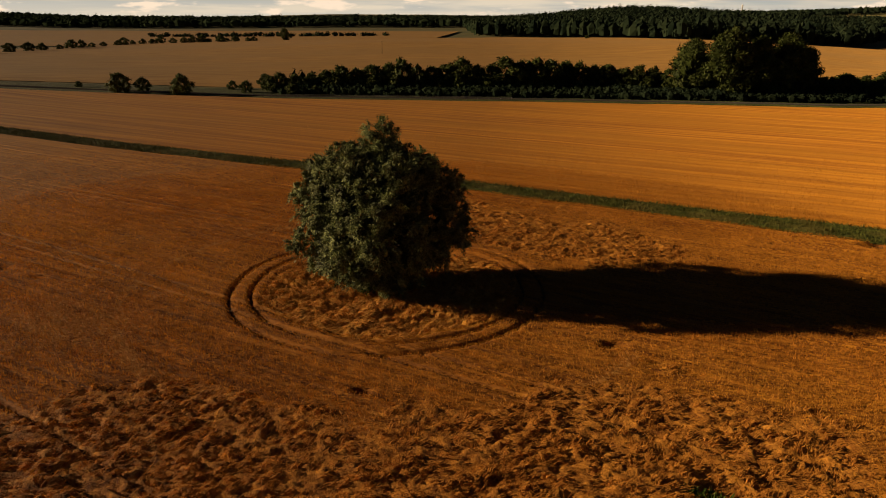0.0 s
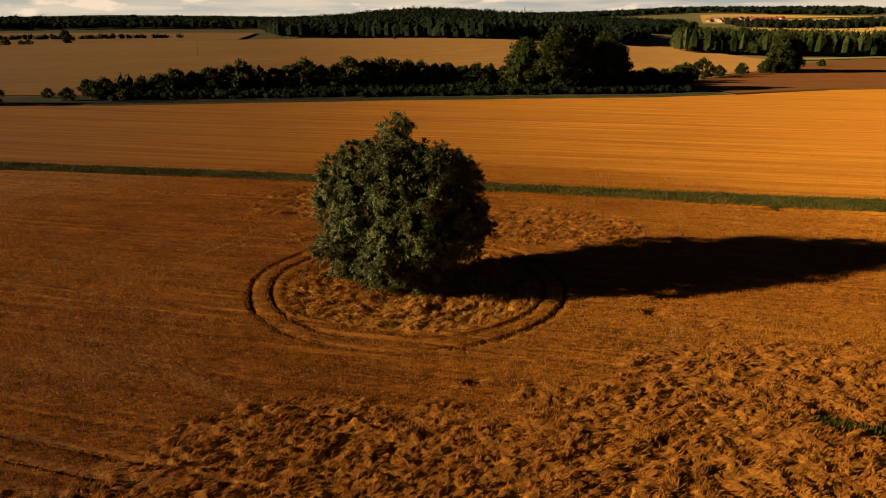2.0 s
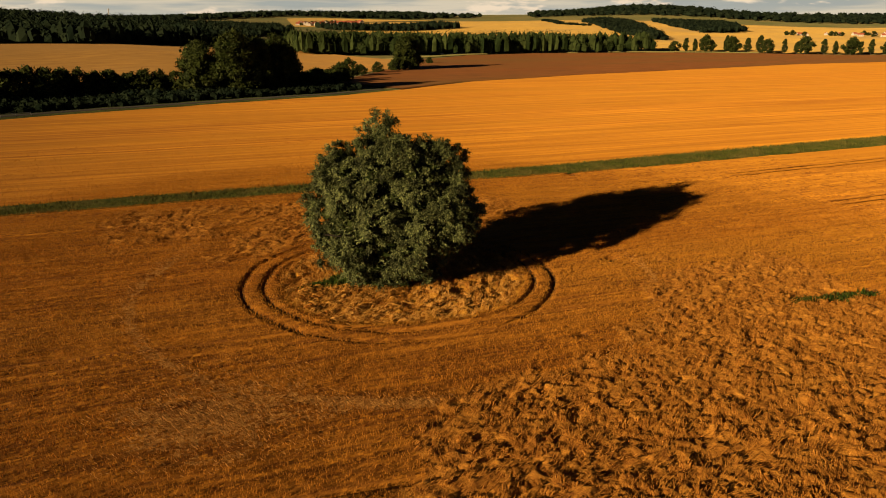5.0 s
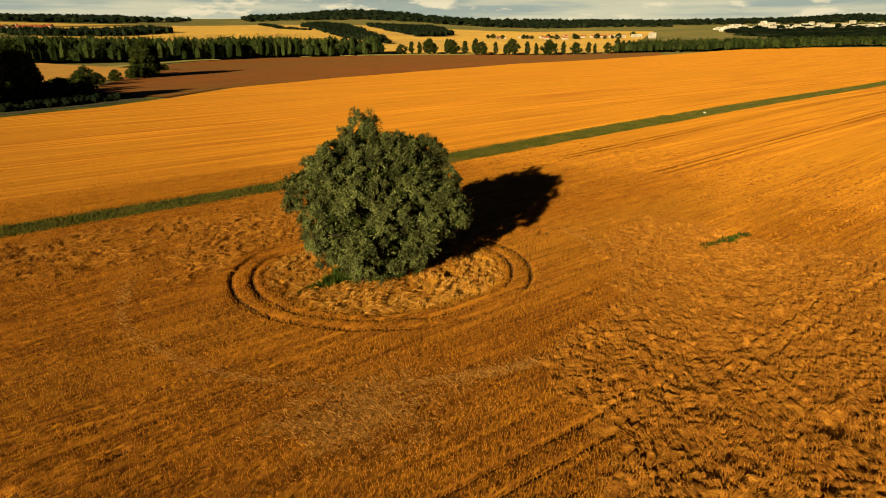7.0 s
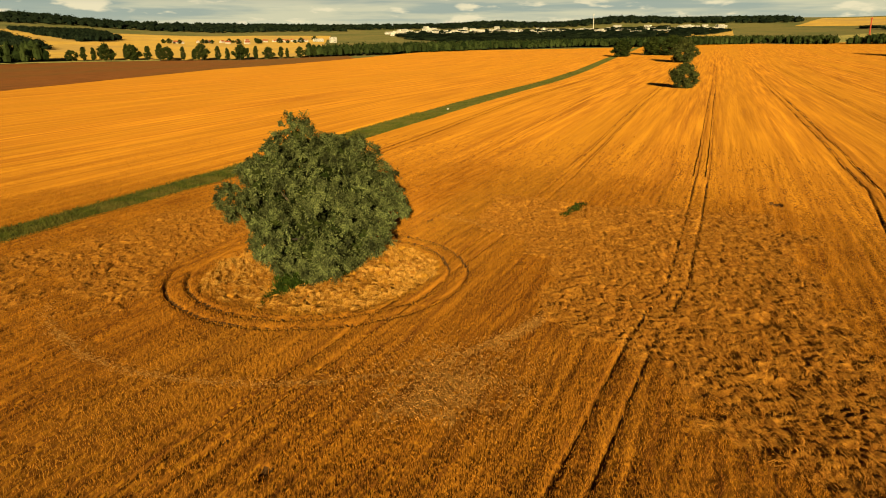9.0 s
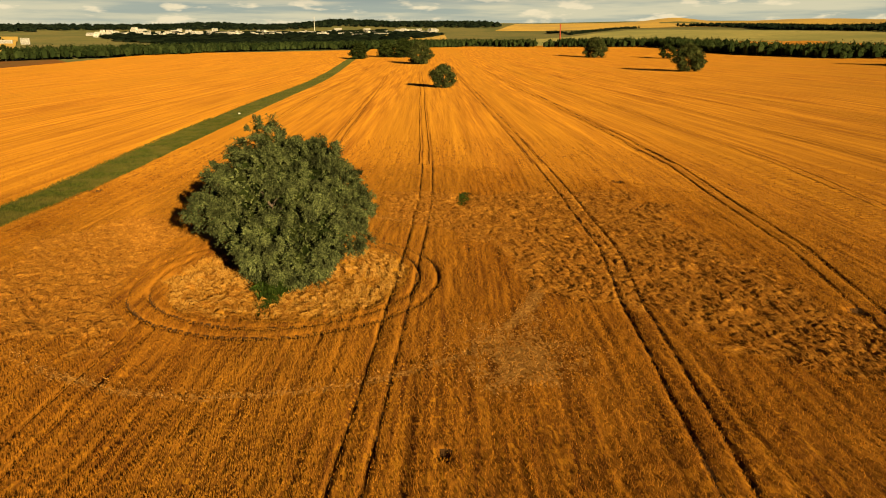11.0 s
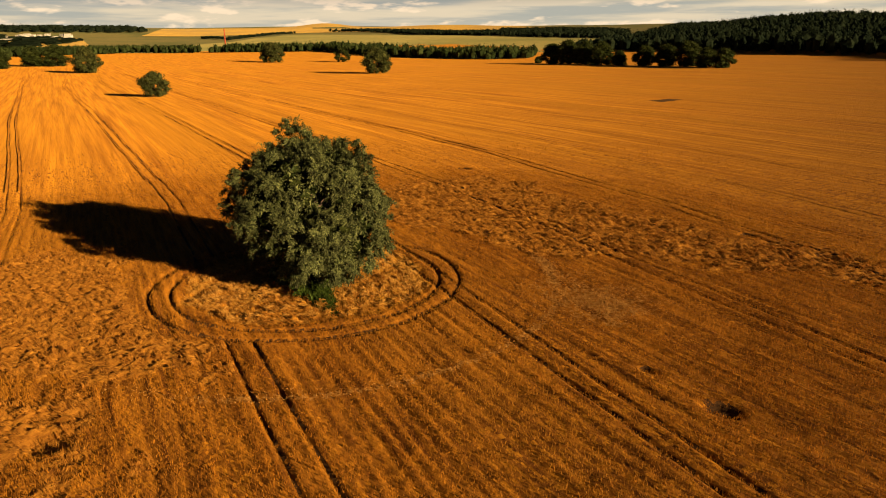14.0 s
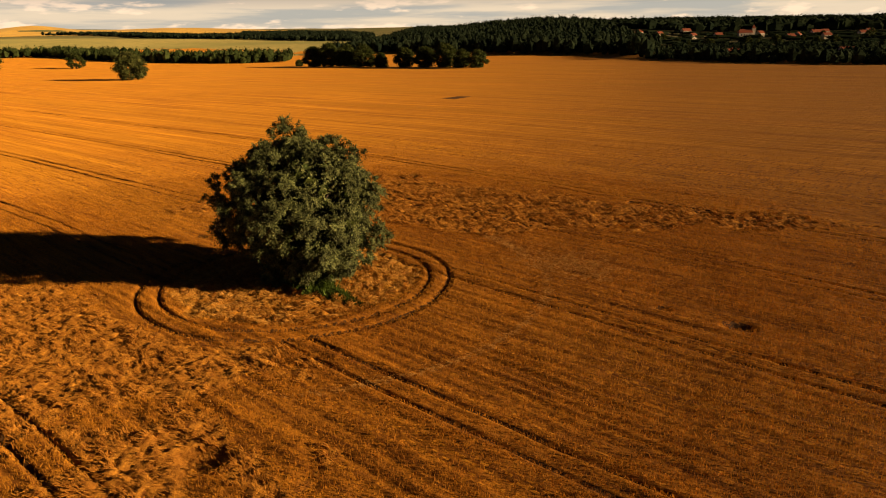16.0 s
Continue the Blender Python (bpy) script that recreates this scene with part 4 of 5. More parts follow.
MODELS = {
    "broad": [tree_model("broadleaf_tree", 10, 9.5, 0.8, 41 + k, M_OAK, "dark green broadleaf tree with a rounded crown", clumps=32, per=66, size=0.8) for k in range(3)],
    "slim": [tree_model("poplar_tree", 10, 4.6, 0.9, 51 + k, M_OAK, "slim upright green poplar", clumps=24, per=90, size=0.7) for k in range(2)],
    "bush": [tree_model("hedge_tree", 10, 11, 0.0, 61 + k, M_OAK, "dense dark green hedge tree grown down to the ground", clumps=36, per=52, size=0.8) for k in range(3)],
    "willow": [tree_model("field_willow", 10, 9.5, 0.6, 71 + k, M_FIELD_TREE, "dark grey-green willow standing alone in the wheat", droop=1.2, clumps=46, per=260, size=0.38) for k in range(2)],
    "tall": [tree_model("roadside_oak", 10, 8.2, 0.4, 81 + k, M_OAK, "tall dark broadleaf tree over the hedge", clumps=64, per=150, size=0.46) for k in range(2)],
}
FULL = {"broad": 1.25, "slim": 1.1, "bush": 1.15, "willow": 1.3, "tall": 1.0}
_used = {}
_rt = random.Random(3)


def plant(kind, x, y, h, wide=1.0, group="", label="", sink=0.7):
    ms = MODELS[kind]
    k = _used.get(kind, 0)
    _used[kind] = k + 1
    src = ms[k % len(ms)]
    z = float(land(x, y)) - sink
    s = h / 10
    m = Matrix.Translation((x, y, z)) @ Matrix.Rotation(_rt.random() * 6.28, 4, "Z")
    ob = src if k < len(ms) else copy_thing(src, m)
    ob.matrix_basis = m @ Matrix.Diagonal((s * wide * FULL[kind], s * wide * FULL[kind], s, 1))
    return tagged(ob, label, "", group)


# the lone trees in the great field
for kind, x, y, h, w, lab in (("tall", 762, -319, 20, 1.35, "dark rounded tree beside the grass strip"), ("tall", 798, -397, 25, 1.4, "dark broad tree in the wheat"), ("willow", 590, -316, 23, 0.9, ""), ("tall", 812, -378, 23, 1.3, "dark broad tree in the wheat"),
                              ("willow", 263, -163, 12.5, 0.85, "small ragged willow alone in the wheat"), ("willow", 675, -619, 26, 0.95, ""),
                              ("broad", 602, -676, 19, 0.95, ""), ("willow", 336, -423, 22, 0.92, "")):
    plant(kind, x, y, h, w, "trees in the great field", lab)
# the grove at its far edge
for k, (x, y, h) in enumerate(((318, -690, 8), (290, -668, 22), (268, -660, 25), (246, -652, 24), (222, -638, 23), (200, -628, 15), (172, -618, 19), (148, -606, 20), (126, -594, 22), (106, -577, 17), (89, -563, 16))):
    plant("tall", x, y, h, 1.3, "grove at the field's edge", "dark rounded broadleaf tree in the grove")
# trees by the road, and the tall one on the hill
for x, y, h in ((-110, 190, 7.2), (-104, 196, 5.2), (-86, 186, 7.0), (-133, 207, 2.4), (-66, 196, 4.5), (-74, 206, 3.4), (-48, 190, 4.2), (-58, 200, 6), (-40, 192, 3.2)):
    plant("bush", x, y, h, 0.9, "trees by the road", "small dark tree standing by the road verge")
plant("broad", -168, 742, 13.5, 0.8, "", "tall dark tree alone on the hill")
plant("bush", 160, 700, 4, 1, "", "dark bush alone in the hill field")
# the hedge along the road
for k in range(46):
    t = k / 45
    x = -62 + 262 * t
    y = float(np.interp(x, (-62, 30, 80, 120, 165, 200), (207, 215, 219, 207, 212, 236))) + _rt.uniform(-2, 3)
    h = float(np.interp(x, (-62, -45, -12, 40, 80, 105, 140, 200), (5.5, 7, 10.5, 11.5, 10, 8.5, 7.5, 8))) * _rt.uniform(0.82, 1.12)
    plant("bush" if k % 4 else "broad", x, y, h, _rt.uniform(0.75, 1.0), "roadside hedge trees")
for k in range(34):
    x = -50 + 225 * (k + _rt.random()) / 34
    y = float(np.interp(x, (-62, 30, 80, 120, 165, 200), (205, 211, 214, 202, 206, 230)))
    plant("bush", x, y, _rt.uniform(3.2, 6.5), 1.0, "roadside hedge trees")
for x, y, h, w in ((101, 207, 20, 0.95), (112, 199, 23.5, 1.0), (124, 202, 21.5, .95), (136, 205, 22, .95), (146, 210, 18, .9), (118, 208, 19, 1.0), (108, 206, 15, 1.1), (130, 198, 13, 1.1)):
    plant("tall", x, y, h, w, "tall roadside trees")
for x, y, h in ((164, 216, 8), (190, 233, 6), (205, 245, 9), (218, 258, 6), (234, 271, 10.5), (252, 280, 6), (275, 290, 7), (300, 298, 9), (312, 302, 22), (324, 309, 24.5), (334, 318, 20), (403, 361, 5.2), (340, 330, 10)):
    plant("tall" if h > 15 else "bush", x, y, h, 0.95, "trees along the stream")
# field-edge hedge on the hill
for k in range(26):
    t = (k + 0.6 * _rt.random()) / 26
    x = float(np.interp(t, (0, .5, 1), (-300, -294, -190)))
    y = float(np.interp(t, (0, .5, 1), (400, 655, 720)))
    plant("bush", x, y, _rt.uniform(3.5, 8), 1.1, "trees on the hill boundary")
# slim trees along the lane
for k in range(24):
    t = (k + 0.7 * _rt.random()) / 24
    x = float(np.interp(t, (0, .25, .6, 1), (860, 892, 905, 975)))
    y = float(np.interp(t, (0, .25, .6, 1), (345, 285, 165, 45)))
    plant("slim" if k % 3 else "broad", x, y, _rt.uniform(13, 22), _rt.uniform(.7, 1), "trees along the lane")


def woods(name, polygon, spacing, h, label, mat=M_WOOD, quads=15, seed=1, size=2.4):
    """A far wood: a crown of loose leaf clumps for each tree, in one mesh."""
    rng = np.random.RandomState(seed)
    p = np.array(polygon, float)
    lo, hi = p.min(0), p.max(0)
    nx, ny = ((hi - lo) / spacing).astype(int) + 1
    X, Y = np.meshgrid(lo[0] + spacing * np.arange(nx), lo[1] + spacing * np.arange(ny), indexing="ij")
    X, Y = X.ravel() + rng.uniform(-.45, .45, X.size) * spacing, Y.ravel() + rng.uniform(-.45, .45, X.size) * spacing
    ok = inside([tuple(q) for q in polygon], X, Y)
    X, Y = X[ok], Y[ok]
    H = h * (0.55 + 0.72 * rng.rand(len(X)) ** 0.8)
    Z = land(X, Y) - 1
    c = np.stack([X, Y, Z + 0.52 * H], -1)
    n = len(c)
    wide = max(0.66 * spacing, 0.28 * h) * (0.7 + 0.6 * rng.rand(n))
    # the crown's dense inside: a low lumpy dome
    a = 2 * math.pi * (np.arange(5)[None] + rng.rand(n, 1)) / 5
    dome = []
    for zk, rk in ((-0.75, 0.60), (0.20, 0.74)):
        jag = wide[:, None] * rk * rng.uniform(0.7, 1.15, (n, 5))
        dome.append(np.stack([c[:, :1] + np.cos(a) * jag, c[:, 1:2] + np.sin(a) * jag, c[:, 2:] + H[:, None] * 0.44 * (zk + rng.uniform(-.2, .2, (n, 5)))], -1))
    top = np.stack([X, Y, c[:, 2] + 0.36 * H], -1)[:, None]
    v0 = np.concatenate([*dome, top], 1)
    tri = [t for i in range(5) for t in ((i, (i + 1) % 5, 5 + (i + 1) % 5), (i, 5 + (i + 1) % 5, 5 + i), (5 + i, 5 + (i + 1) % 5, 10))]
    f0 = (np.arange(n)[:, None, None] * 11 + np.array(tri)[None]).reshape(-1, 3)
    # loose clumps of leaves standing off it
    d = rng.normal(size=(n, quads, 3))
    d[..., 2] = np.abs(d[..., 2]) * 1.0 - 0.35
    d /= np.linalg.norm(d, axis=2)[..., None]
    rad = np.stack([wide, wide, 0.46 * H], -1)
    q = c[:, None] + d * rad[:, None] * (0.74 + 0.34 * rng.rand(n, quads, 1))
    u = np.cross(d, rng.normal(size=d.shape))
    u /= np.linalg.norm(u, axis=2)[..., None]
    w = np.cross(d, u)
    k = size * (0.6 + 0.7 * rng.rand(n, quads, 1))
    v = np.stack([q - u * k, q + w * k * 0.8 + d * k * .2, q + u * k + d * k * .3], 2).reshape(-1, 3)
    f = np.arange(len(v)).reshape(-1, 3)
    ob = mesh_object(name, np.concatenate([v0.reshape(-1, 3), v]), np.concatenate([f0, f + n * 11]), mat, smooth=False)
    return tagged(ob, label, "wood", kind="stuff")


woods("verge_thicket", [(-52, 190), (45, 187), (135, 179), (165, 184), (168, 208), (120, 204), (80, 214), (30, 212), (-60, 206)], 3.0, 3.2, "dark thicket of shrubs below the roadside hedge", seed=24, size=0.45, quads=30)
woods("far_wood", [(-1900, 1900), (-500, 1720), (-100, 1780), (60, 1720), (110, 2300), (0, 2150), (-700, 2350), (-1900, 2550)], 26, 20, "dark wooded slope on the horizon", seed=25, quads=9, size=3.6)
woods("hedgerow", [(-420, 985), (-150, 960), (-60, 985), (-60, 992), (-150, 970), (-420, 996)], 8, 6, "dark field hedge on the far slope", seed=26)
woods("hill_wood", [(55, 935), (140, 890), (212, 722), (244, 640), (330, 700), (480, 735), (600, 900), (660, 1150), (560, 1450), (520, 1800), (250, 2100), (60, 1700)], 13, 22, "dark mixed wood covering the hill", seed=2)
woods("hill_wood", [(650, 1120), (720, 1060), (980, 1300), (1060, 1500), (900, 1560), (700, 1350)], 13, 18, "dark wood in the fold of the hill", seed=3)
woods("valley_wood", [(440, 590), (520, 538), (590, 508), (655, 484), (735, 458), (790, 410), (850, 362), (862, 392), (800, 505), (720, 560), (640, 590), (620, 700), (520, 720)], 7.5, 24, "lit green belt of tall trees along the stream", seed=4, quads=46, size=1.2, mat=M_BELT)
woods("wedge_wood", [(1980, 1140), (2300, 1240), (2050, 1010), (1826, 878), (1491, 668), (1103, 466), (1121, 505), (1247, 600), (1548, 820)], 13, 14, "dark wedge of wood between yellow fields", seed=5)
woods("wedge_wood", [(2500, 1150), (2600, 900), (2000, 640), (1658, 569), (1595, 605), (1900, 790), (2184, 971)], 16, 16, "dark wood on the hillside", seed=6)
woods("hedgerow", [(2200, 1440), (1716, 1065), (1689, 950), (1700, 940), (1735, 1055), (2215, 1425)], 9, 7, "dark hedgerow between yellow fields", seed=19)
woods("wedge_wood", [(1243, 1585), (1310, 1480), (1520, 1330), (1437, 1194), (1284, 1225), (1190, 1370)], 14, 18, "dark wood below the village", seed=7)
woods("skyline_wood", [(3000, 2050), (3450, 1000), (3550, 60), (4000, 60), (3950, 1000), (3350, 2250)], 32, 24, "dark wooded hills on the horizon", seed=8, quads=7, size=4.4)
woods("skyline_wood", [(-1900, 2500), (-700, 2300), (0, 2100), (100, 2300), (700, 2500), (600, 3500), (-2200, 3300)], 33, 24, "dark wooded hills on the horizon", seed=9, quads=7, size=4.4)
woods("skyline_wood", [(900, 2700), (2200, 2900), (2600, 2500), (3000, 2300), (3000, 3000), (1500, 3900), (800, 3700)], 34, 24, "dark wooded hills on the horizon", seed=10, quads=7, size=4.4)
woods("skyline_wood", [(3720, 100), (3720, -300), (3680, -1000), (3480, -1500), (3150, -2100), (3600, -2300), (4000, -1400), (4200, -300), (4100, 100)], 32, 20, "wooded hills behind the town", seed=11, quads=7, size=4.4)
woods("field_edge_wood", [(955, 70), (1020, -70), (1110, -170), (1270, -262), (1370, -430), (1330, -520), (1210, -520), (1260, -790), (1110, -840), (1180, -890), (1420, -840), (1480, -450), (1380, -230), (1200, -90), (1060, 60)], 9.5, 15, "belt of trees behind the wheat field", seed=12, quads=24, size=1.5, mat=M_BELT)
woods("field_edge_wood", [(1100, -845), (900, -940), (690, -845), (560, -805), (455, -800), (400, -830), (420, -900), (560, -880), (690, -930), (900, -1010), (1120, -920)], 9, 17, "belt of trees behind the wheat field", seed=13, quads=24, size=1.5, mat=M_BELT)
woods("slope_wood", [(2250, -2420), (1749, -2260), (1151, -1830), (860, -1710), (560, -1640), (640, -1900), (900, -2300), (1300, -2900), (1500, -2700), (1200, -2200), (1800, -2450)], 15, 15, "dark woods on the far slope", seed=15, size=2.4, quads=10)
woods("hedgerow", [(2300, -1790), (1887, -1550), (2030, -1776), (2218, -2180), (2235, -2170), (2055, -1770), (1935, -1575), (2320, -1775)], 9, 9, "dark hedgerow across the far meadows", seed=14)
woods("slope_wood", [(420, -1010), (330, -1080), (260, -1700), (400, -2300), (700, -2600), (520, -1700)], 15, 20, "dark woods on the far slope", seed=20, size=2.4, quads=10)
woods("village_trees", [(-480, -1000), (-330, -960), (-150, -930), (-20, -960), (20, -1080), (-30, -1310), (-300, -1330), (-480, -1300)], 34, 6.5, "dark garden trees between the village houses", seed=28, size=1.2, quads=24)
woods("town_trees", [(1700, -250), (1700, -700), (2300, -1300), (3300, -1500), (3500, -300), (2600, -150)], 46, 12, "trees scattered about the town", seed=21, size=2.0, quads=16)
woods("hedge_thicket", [(-56, 211), (30, 217), (80, 221), (120, 210), (165, 214), (202, 238), (198, 246), (160, 224), (118, 218), (80, 229), (30, 225), (-50, 218)], 3.4, 6.5, "dark thicket under the roadside hedge trees", seed=22, size=0.6, quads=34)
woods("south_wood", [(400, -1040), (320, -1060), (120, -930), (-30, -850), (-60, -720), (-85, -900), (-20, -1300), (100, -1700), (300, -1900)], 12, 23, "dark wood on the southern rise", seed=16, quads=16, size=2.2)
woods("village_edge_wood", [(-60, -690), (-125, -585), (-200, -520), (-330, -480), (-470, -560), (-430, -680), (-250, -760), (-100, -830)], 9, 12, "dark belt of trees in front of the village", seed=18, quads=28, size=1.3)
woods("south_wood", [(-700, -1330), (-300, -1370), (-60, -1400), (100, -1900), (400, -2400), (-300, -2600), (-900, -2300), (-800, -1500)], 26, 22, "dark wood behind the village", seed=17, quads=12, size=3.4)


# ---------------------------------------------------------------- houses far off
M_PLASTER = material("pale_plaster", (0.52, 0.45, 0.36), (0.66, 0.58, 0.48), scale=0.4)
M_TILE = material("red_roof_tiles", (0.22, 0.06, 0.03), (0.36, 0.10, 0.05), scale=1.2)
M_PANEL = material("pale_concrete", (0.60, 0.56, 0.50), (0.74, 0.70, 0.63), scale=0.2)
M_GLASS = material("dark_window", (0.03, 0.035, 0.04), (0.06, 0.065, 0.07), scale=0.4, rough=0.25, spec=0.5)
M_RED = material("red_painted_steel", (0.42, 0.07, 0.03), (0.55, 0.10, 0.05), scale=1.0, rough=0.6)


def box(cx, cy, z0, sx, sy, sz):
    v = [(cx + i * sx / 2, cy + j * sy / 2, z0 + k * sz) for k in (0, 1) for j in (-1, 1) for i in (-1, 1)]
    return v, [(0, 2, 3, 1), (4, 5, 7, 6), (0, 1, 5, 4), (2, 6, 7, 3), (0, 4, 6, 2), (1, 3, 7, 5)]


def house_model(length, depth, eaves, ridge, seed):
    root = new("house")
    child(mesh_object("wall", *box(0, 0, -1.5, length, depth, eaves + 1.5), M_PLASTER, False), root)
    a, b, o = length / 2 + .4, depth / 2 + .5, .25
    v = [(-a, -b, eaves - .1), (a, -b, eaves - .1), (a, b, eaves - .1), (-a, b, eaves - .1), (-a, 0, ridge), (a, 0, ridge),
         (-a, -b, eaves - .1 - o), (a, -b, eaves - .1 - o), (a, b, eaves - .1 - o), (-a, b, eaves - .1 - o)]
    f = [(0, 1, 5, 4), (2, 3, 4, 5), (6, 9, 8, 7), (0, 6, 7, 1), (2, 8, 9, 3)]
    roof = child(mesh_object("roof", v, f, M_TILE, False), root)
    gv = [(-length / 2, -depth / 2, eaves - .3), (-length / 2, depth / 2, eaves - .3), (-length / 2, 0, ridge - .3), (length / 2, -depth / 2, eaves - .3), (length / 2, depth / 2, eaves - .3), (length / 2, 0, ridge - .3)]
    child(mesh_object("gable", gv, [(0, 2, 1), (3, 4, 5)], M_PLASTER, False), root)
    child(mesh_object("chimney", *box(length * .2, depth * .12, ridge - 1.4, .7, .7, 2.2), M_TILE, False), roof)
    for side in (-1, 1):
        for k in range(3):
            child(mesh_object("window", *box(-length / 3 + k * length / 3, side * depth / 2, eaves * .35, 1.2, .12, 1.4), M_GLASS, False), root)
    return tagged(root, "pale plastered house with a red tiled roof", "house", "village houses")


def block_model(length, depth, h):
    root = new("apartment_block")
    child(mesh_object("wall", *box(0, 0, -2, length, depth, h + 2), M_PANEL, False), root)
    child(mesh_object("roof", *box(0, 0, h + .004, length + .6, depth + .6, .6), M_PANEL, False), root)
    for side in (-1, 1):
        for k in range(int(h / 3)):
            child(mesh_object("window_band", *box(0, side * depth / 2, 1.1 + 3 * k, length * .92, .2, 1.2), M_GLASS, False), root)
    return tagged(root, "pale concrete apartment block in the far town", "apartment block", "town blocks")


_houses = [house_model(11, 8, 4.2, 7.6, 1), house_model(15, 9, 5.2, 9.0, 2)]
_blocks = [block_model(46, 13, 13), block_model(30, 14, 21), block_model(70, 24, 9)]
for ob in _houses + _blocks:
    ob.location = (-300, -3600, float(land(-300, -3600)))


def place(models, k, x, y, turn, scale=1.0):
    m = Matrix.Translation((x, y, float(land(x, y)) - .5)) @ Matrix.Rotation(turn, 4, "Z")
    ob = copy_thing(models[k % len(models)], m)
    ob.matrix_basis = m @ Matrix.Diagonal((scale, scale, scale, 1))
    return ob


for k in range(22):
    place(_houses, k, 1790 + 190 * _rt.random(), 130 + 330 * (k + _rt.random()) / 22, _rt.random() * 3.14, 0.85)
for k in range(30):
    f, g = (k + _rt.random()) / 30, _rt.uniform(0.93, 1.05)
    place(_houses, k, (1530 + 180 * f) * g, (2010 - 130 * f) * g, _rt.random() * 3.14, _rt.uniform(1.2, 1.7))
for x, y in ((-68, -1270), (-149, -1300), (5, -1075), (-335, -1190), (-221, -621), (-300, -1150), (-190, -1190), (-260, -1230), (-360, -1240), (-390, -1150), (-150, -1180), (-280, -1105), (-330, -1110),
             (-420, -1220), (-100, -1230), (-133, -640), (-170, -640), (-236, -1260)):
    place(_houses, int(abs(x)), x, y, 0.3 + _rt.random() * .8, 1.1)
for k in range(190):
    b, r = radians(92.5 + 26 * (k + _rt.random()) / 190), _rt.uniform(2750, 3650)
    place(_blocks, _rt.randrange(3), r * math.sin(b), r * math.cos(b), _rt.choice((0.1, 1.45, 1.6, 1.2, 0.7)), _rt.uniform(.4, .9))
for k in range(26):
    plant("broad" if k % 3 else "slim", -430 + 420 * (k + _rt.random()) / 26, -900 - 330 * _rt.random(), _rt.uniform(8, 14), 1.0, "village trees")
for k in range(14):
    f, g = _rt.random(), _rt.uniform(0.9, 1.08)
    plant("broad", (1500 + 240 * f) * g, (2030 - 170 * f) * g, _rt.uniform(9, 15), 1.1, "village trees")
for k in range(18):
    plant("broad", 1780 + 220 * _rt.random(), 100 + 380 * (k + _rt.random()) / 18, _rt.uniform(8, 14), 1.0, "village trees")
for k, (x, y) in enumerate(((1890, 100), (1870, 60), (1905, 150))):
    place(_blocks, k, x, y, 1.4, 0.6)
for ob in _houses + _blocks:
    for o in (*ob.children_recursive, ob):
        bpy.data.objects.remove(o)


def church():
    root = new("church")
    child(mesh_object("nave", *box(0, 0, -2, 20, 9, 9.5), M_PLASTER, False), root)
    v = [(-10.4, -5, 7.4), (10.4, -5, 7.4), (10.4, 5, 7.4), (-10.4, 5, 7.4), (-10.4, 0, 13), (8, 0, 13)]
    child(mesh_object("roof", v, [(0, 1, 5, 4), (2, 3, 4, 5), (1, 2, 5), (0, 4, 3), (0, 3, 2, 1)], M_TILE, False), root)
    tower = child(mesh_object("tower", *box(-12, 0, -2, 5, 5, 16), M_PLASTER, False), root)
    sv = [(-14.8, -2.8, 13.9), (-9.2, -2.8, 13.9), (-9.2, 2.8, 13.9), (-14.8, 2.8, 13.9), (-12, 0, 20)]
    child(mesh_object("spire", sv, [(0, 1, 4), (1, 2, 4), (2, 3, 4), (3, 0, 4), (0, 3, 2, 1)], M_TILE, False), tower)
    for k in range(4):
        for side in (-1, 1):
            child(mesh_object("window", *box(-6 + 4 * k, side * 4.5, 2.4, 1.2, .14, 3.2), M_GLASS, False), root)
    root.matrix_basis = Matrix.Translation((-224, -1150, float(land(-224, -1150)) + 1)) @ Matrix.Rotation(radians(5), 4, "Z")
    tagged(root, "pale village church with a red roof and tower", "church")


church()


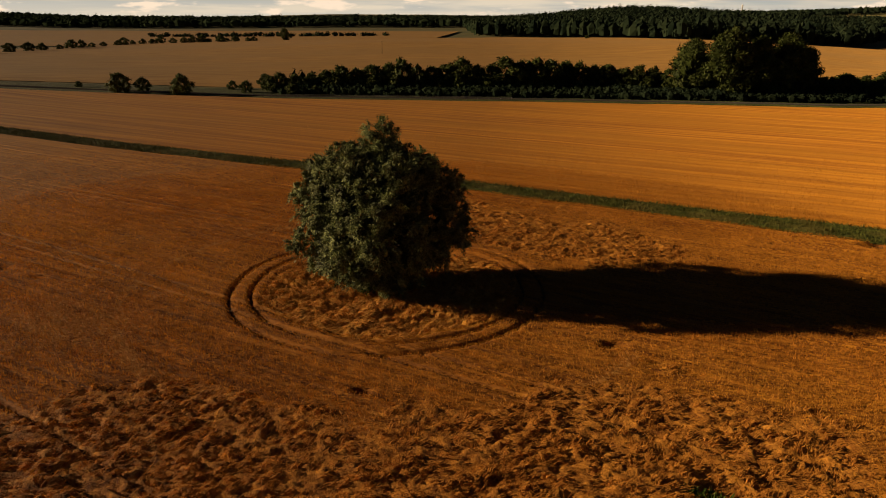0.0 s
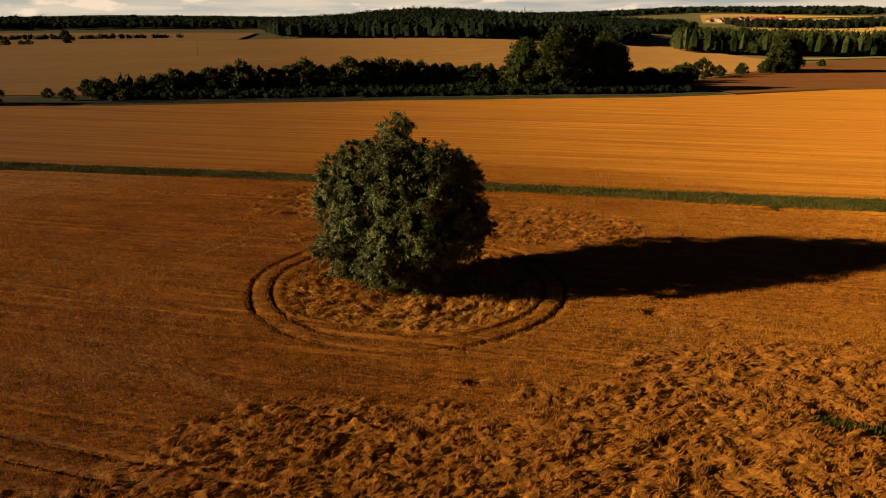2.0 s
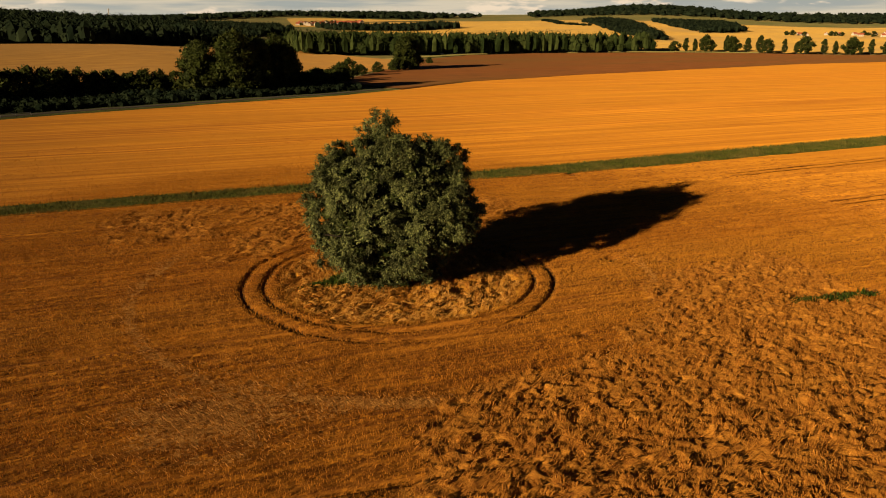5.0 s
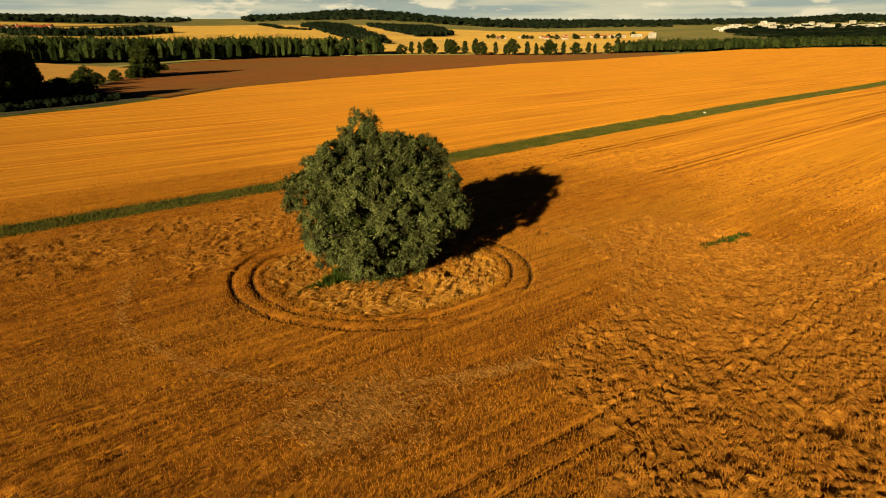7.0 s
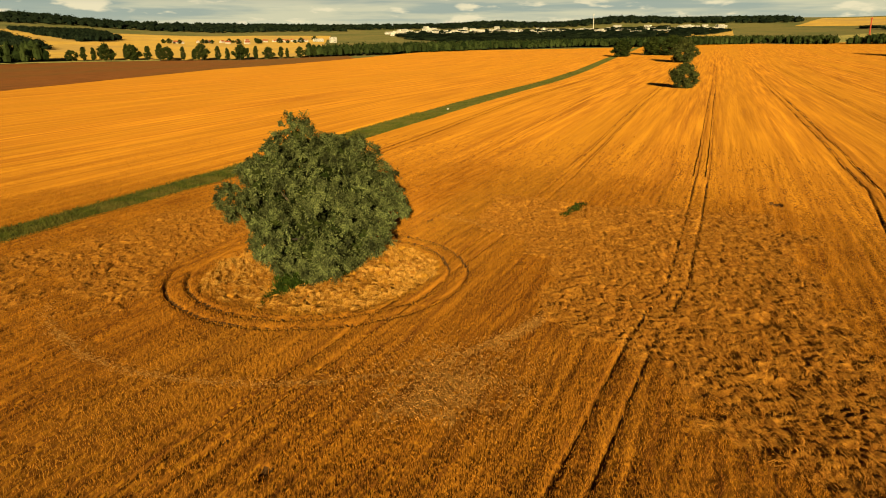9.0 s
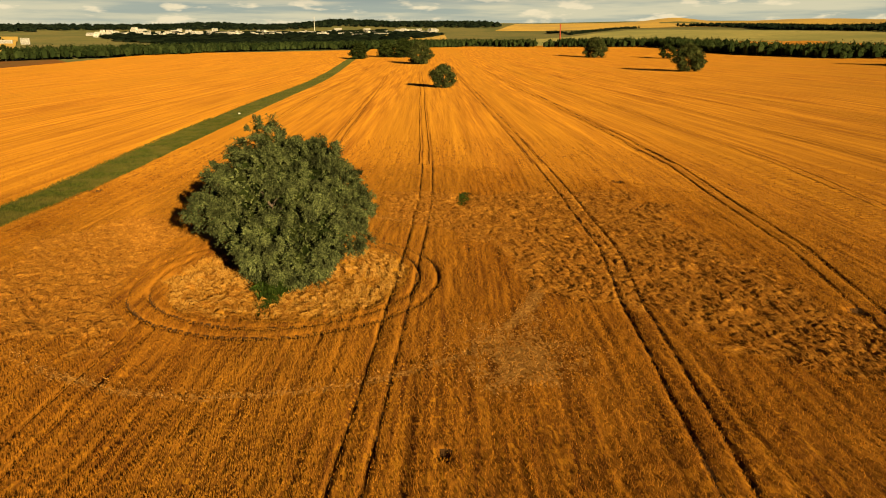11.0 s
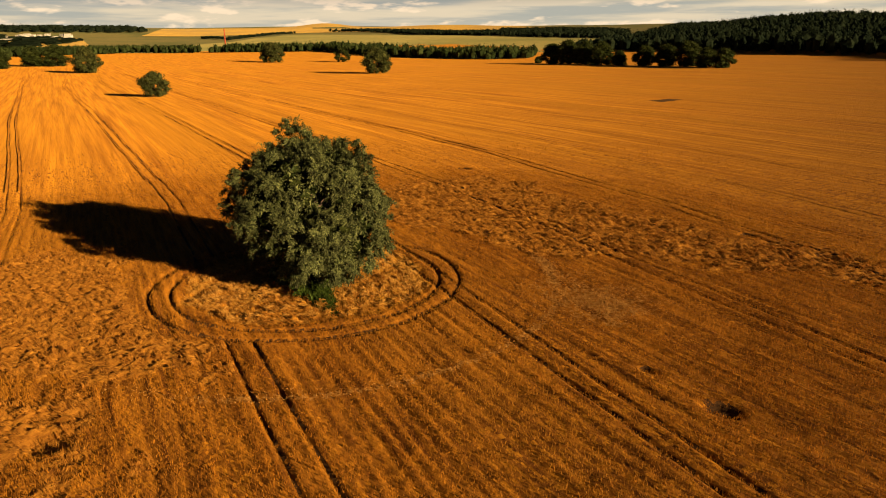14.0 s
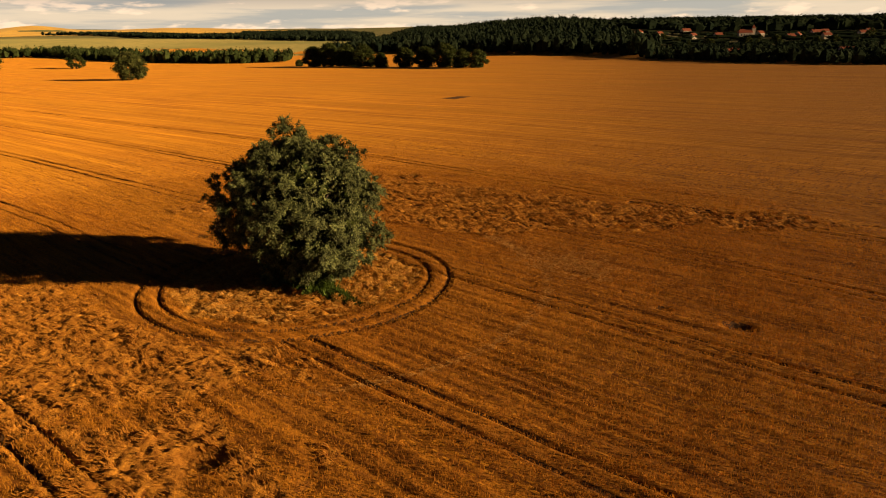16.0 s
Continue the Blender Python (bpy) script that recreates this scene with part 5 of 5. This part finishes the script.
def mast(name, x, y, h, w, mat, label):
    root = new(name)
    root.location = (x, y, float(land(x, y)) - 1)
    v, f = tube([(0, 0, 0), (0, 0, h * .6), (0, 0, h)], [w, w * .7, w * .45], 10)
    child(mesh_object("shaft", v, f, mat), root)
    v, f = tube([(0, 0, h * .93), (0, 0, h * .955)], [w * 1.3, w * 1.3], 10)
    child(mesh_object("platform", v, f, mat), root)
    tagged(root, label, "tower")


mast("red_tower", 1094, -887, 45, 1.6, M_RED, "tall slim red tower beyond the field")
mast("white_mast", 650, 1500, 34, 1.8, M_PANEL, "white transmitter mast on the wooded hill")
mast("power_station_chimney", 3420, -1165, 72, 2.0, M_PANEL, "tall pale chimney in the far town")
mast("field_pole", -31, 382, 8.6, 0.16, M_BARK, "wooden power pole standing in the hill field")


def guard_rail():
    """A low steel rail on short posts along the road."""
    root = new("guard_rail")
    xs = np.linspace(-60, 30, 24)
    ys = np.interp(xs, (-50, 45), (181, 178))
    z = land(xs, ys) - 0.3
    pts = [(float(a), float(c), float(d) + 0.75) for a, c, d in zip(xs, ys, z)]
    v, f = tube(pts, [0.09] * len(pts), 6)
    child(mesh_object("rail", v, f, M_STEEL), root)
    for a, c, d in zip(xs, ys, z):
        child(mesh_object("post", *box(float(a), float(c) + .2, float(d) - .3, .12, .12, 1.1), M_STEEL, False), root)
    tagged(root, "low grey steel guard rail beside the road", "guard rail")


guard_rail()


def sack():
    rng = np.random.RandomState(4)
    n, m = 14, 10
    u, w = np.meshgrid(np.linspace(-1, 1, n), np.linspace(-1, 1, m), indexing="ij")
    z = 0.30 * (1 - u ** 4) * (1 - w ** 4) + 0.10 * rng.rand(n, m)
    x, y = 0.55 * u + 0.05 * rng.randn(n, m), 0.35 * w + 0.05 * rng.randn(n, m)
    ob = mesh_object("plastic_sack", np.stack([x, y, z], -1).reshape(-1, 3), grid_faces(n, m)[:, ::-1], M_PANEL)
    ob.location = (167, -35, float(land(167, -35)) - 0.2)
    tagged(ob, "crumpled white plastic sack lying on the grass strip", "sack")


sack()
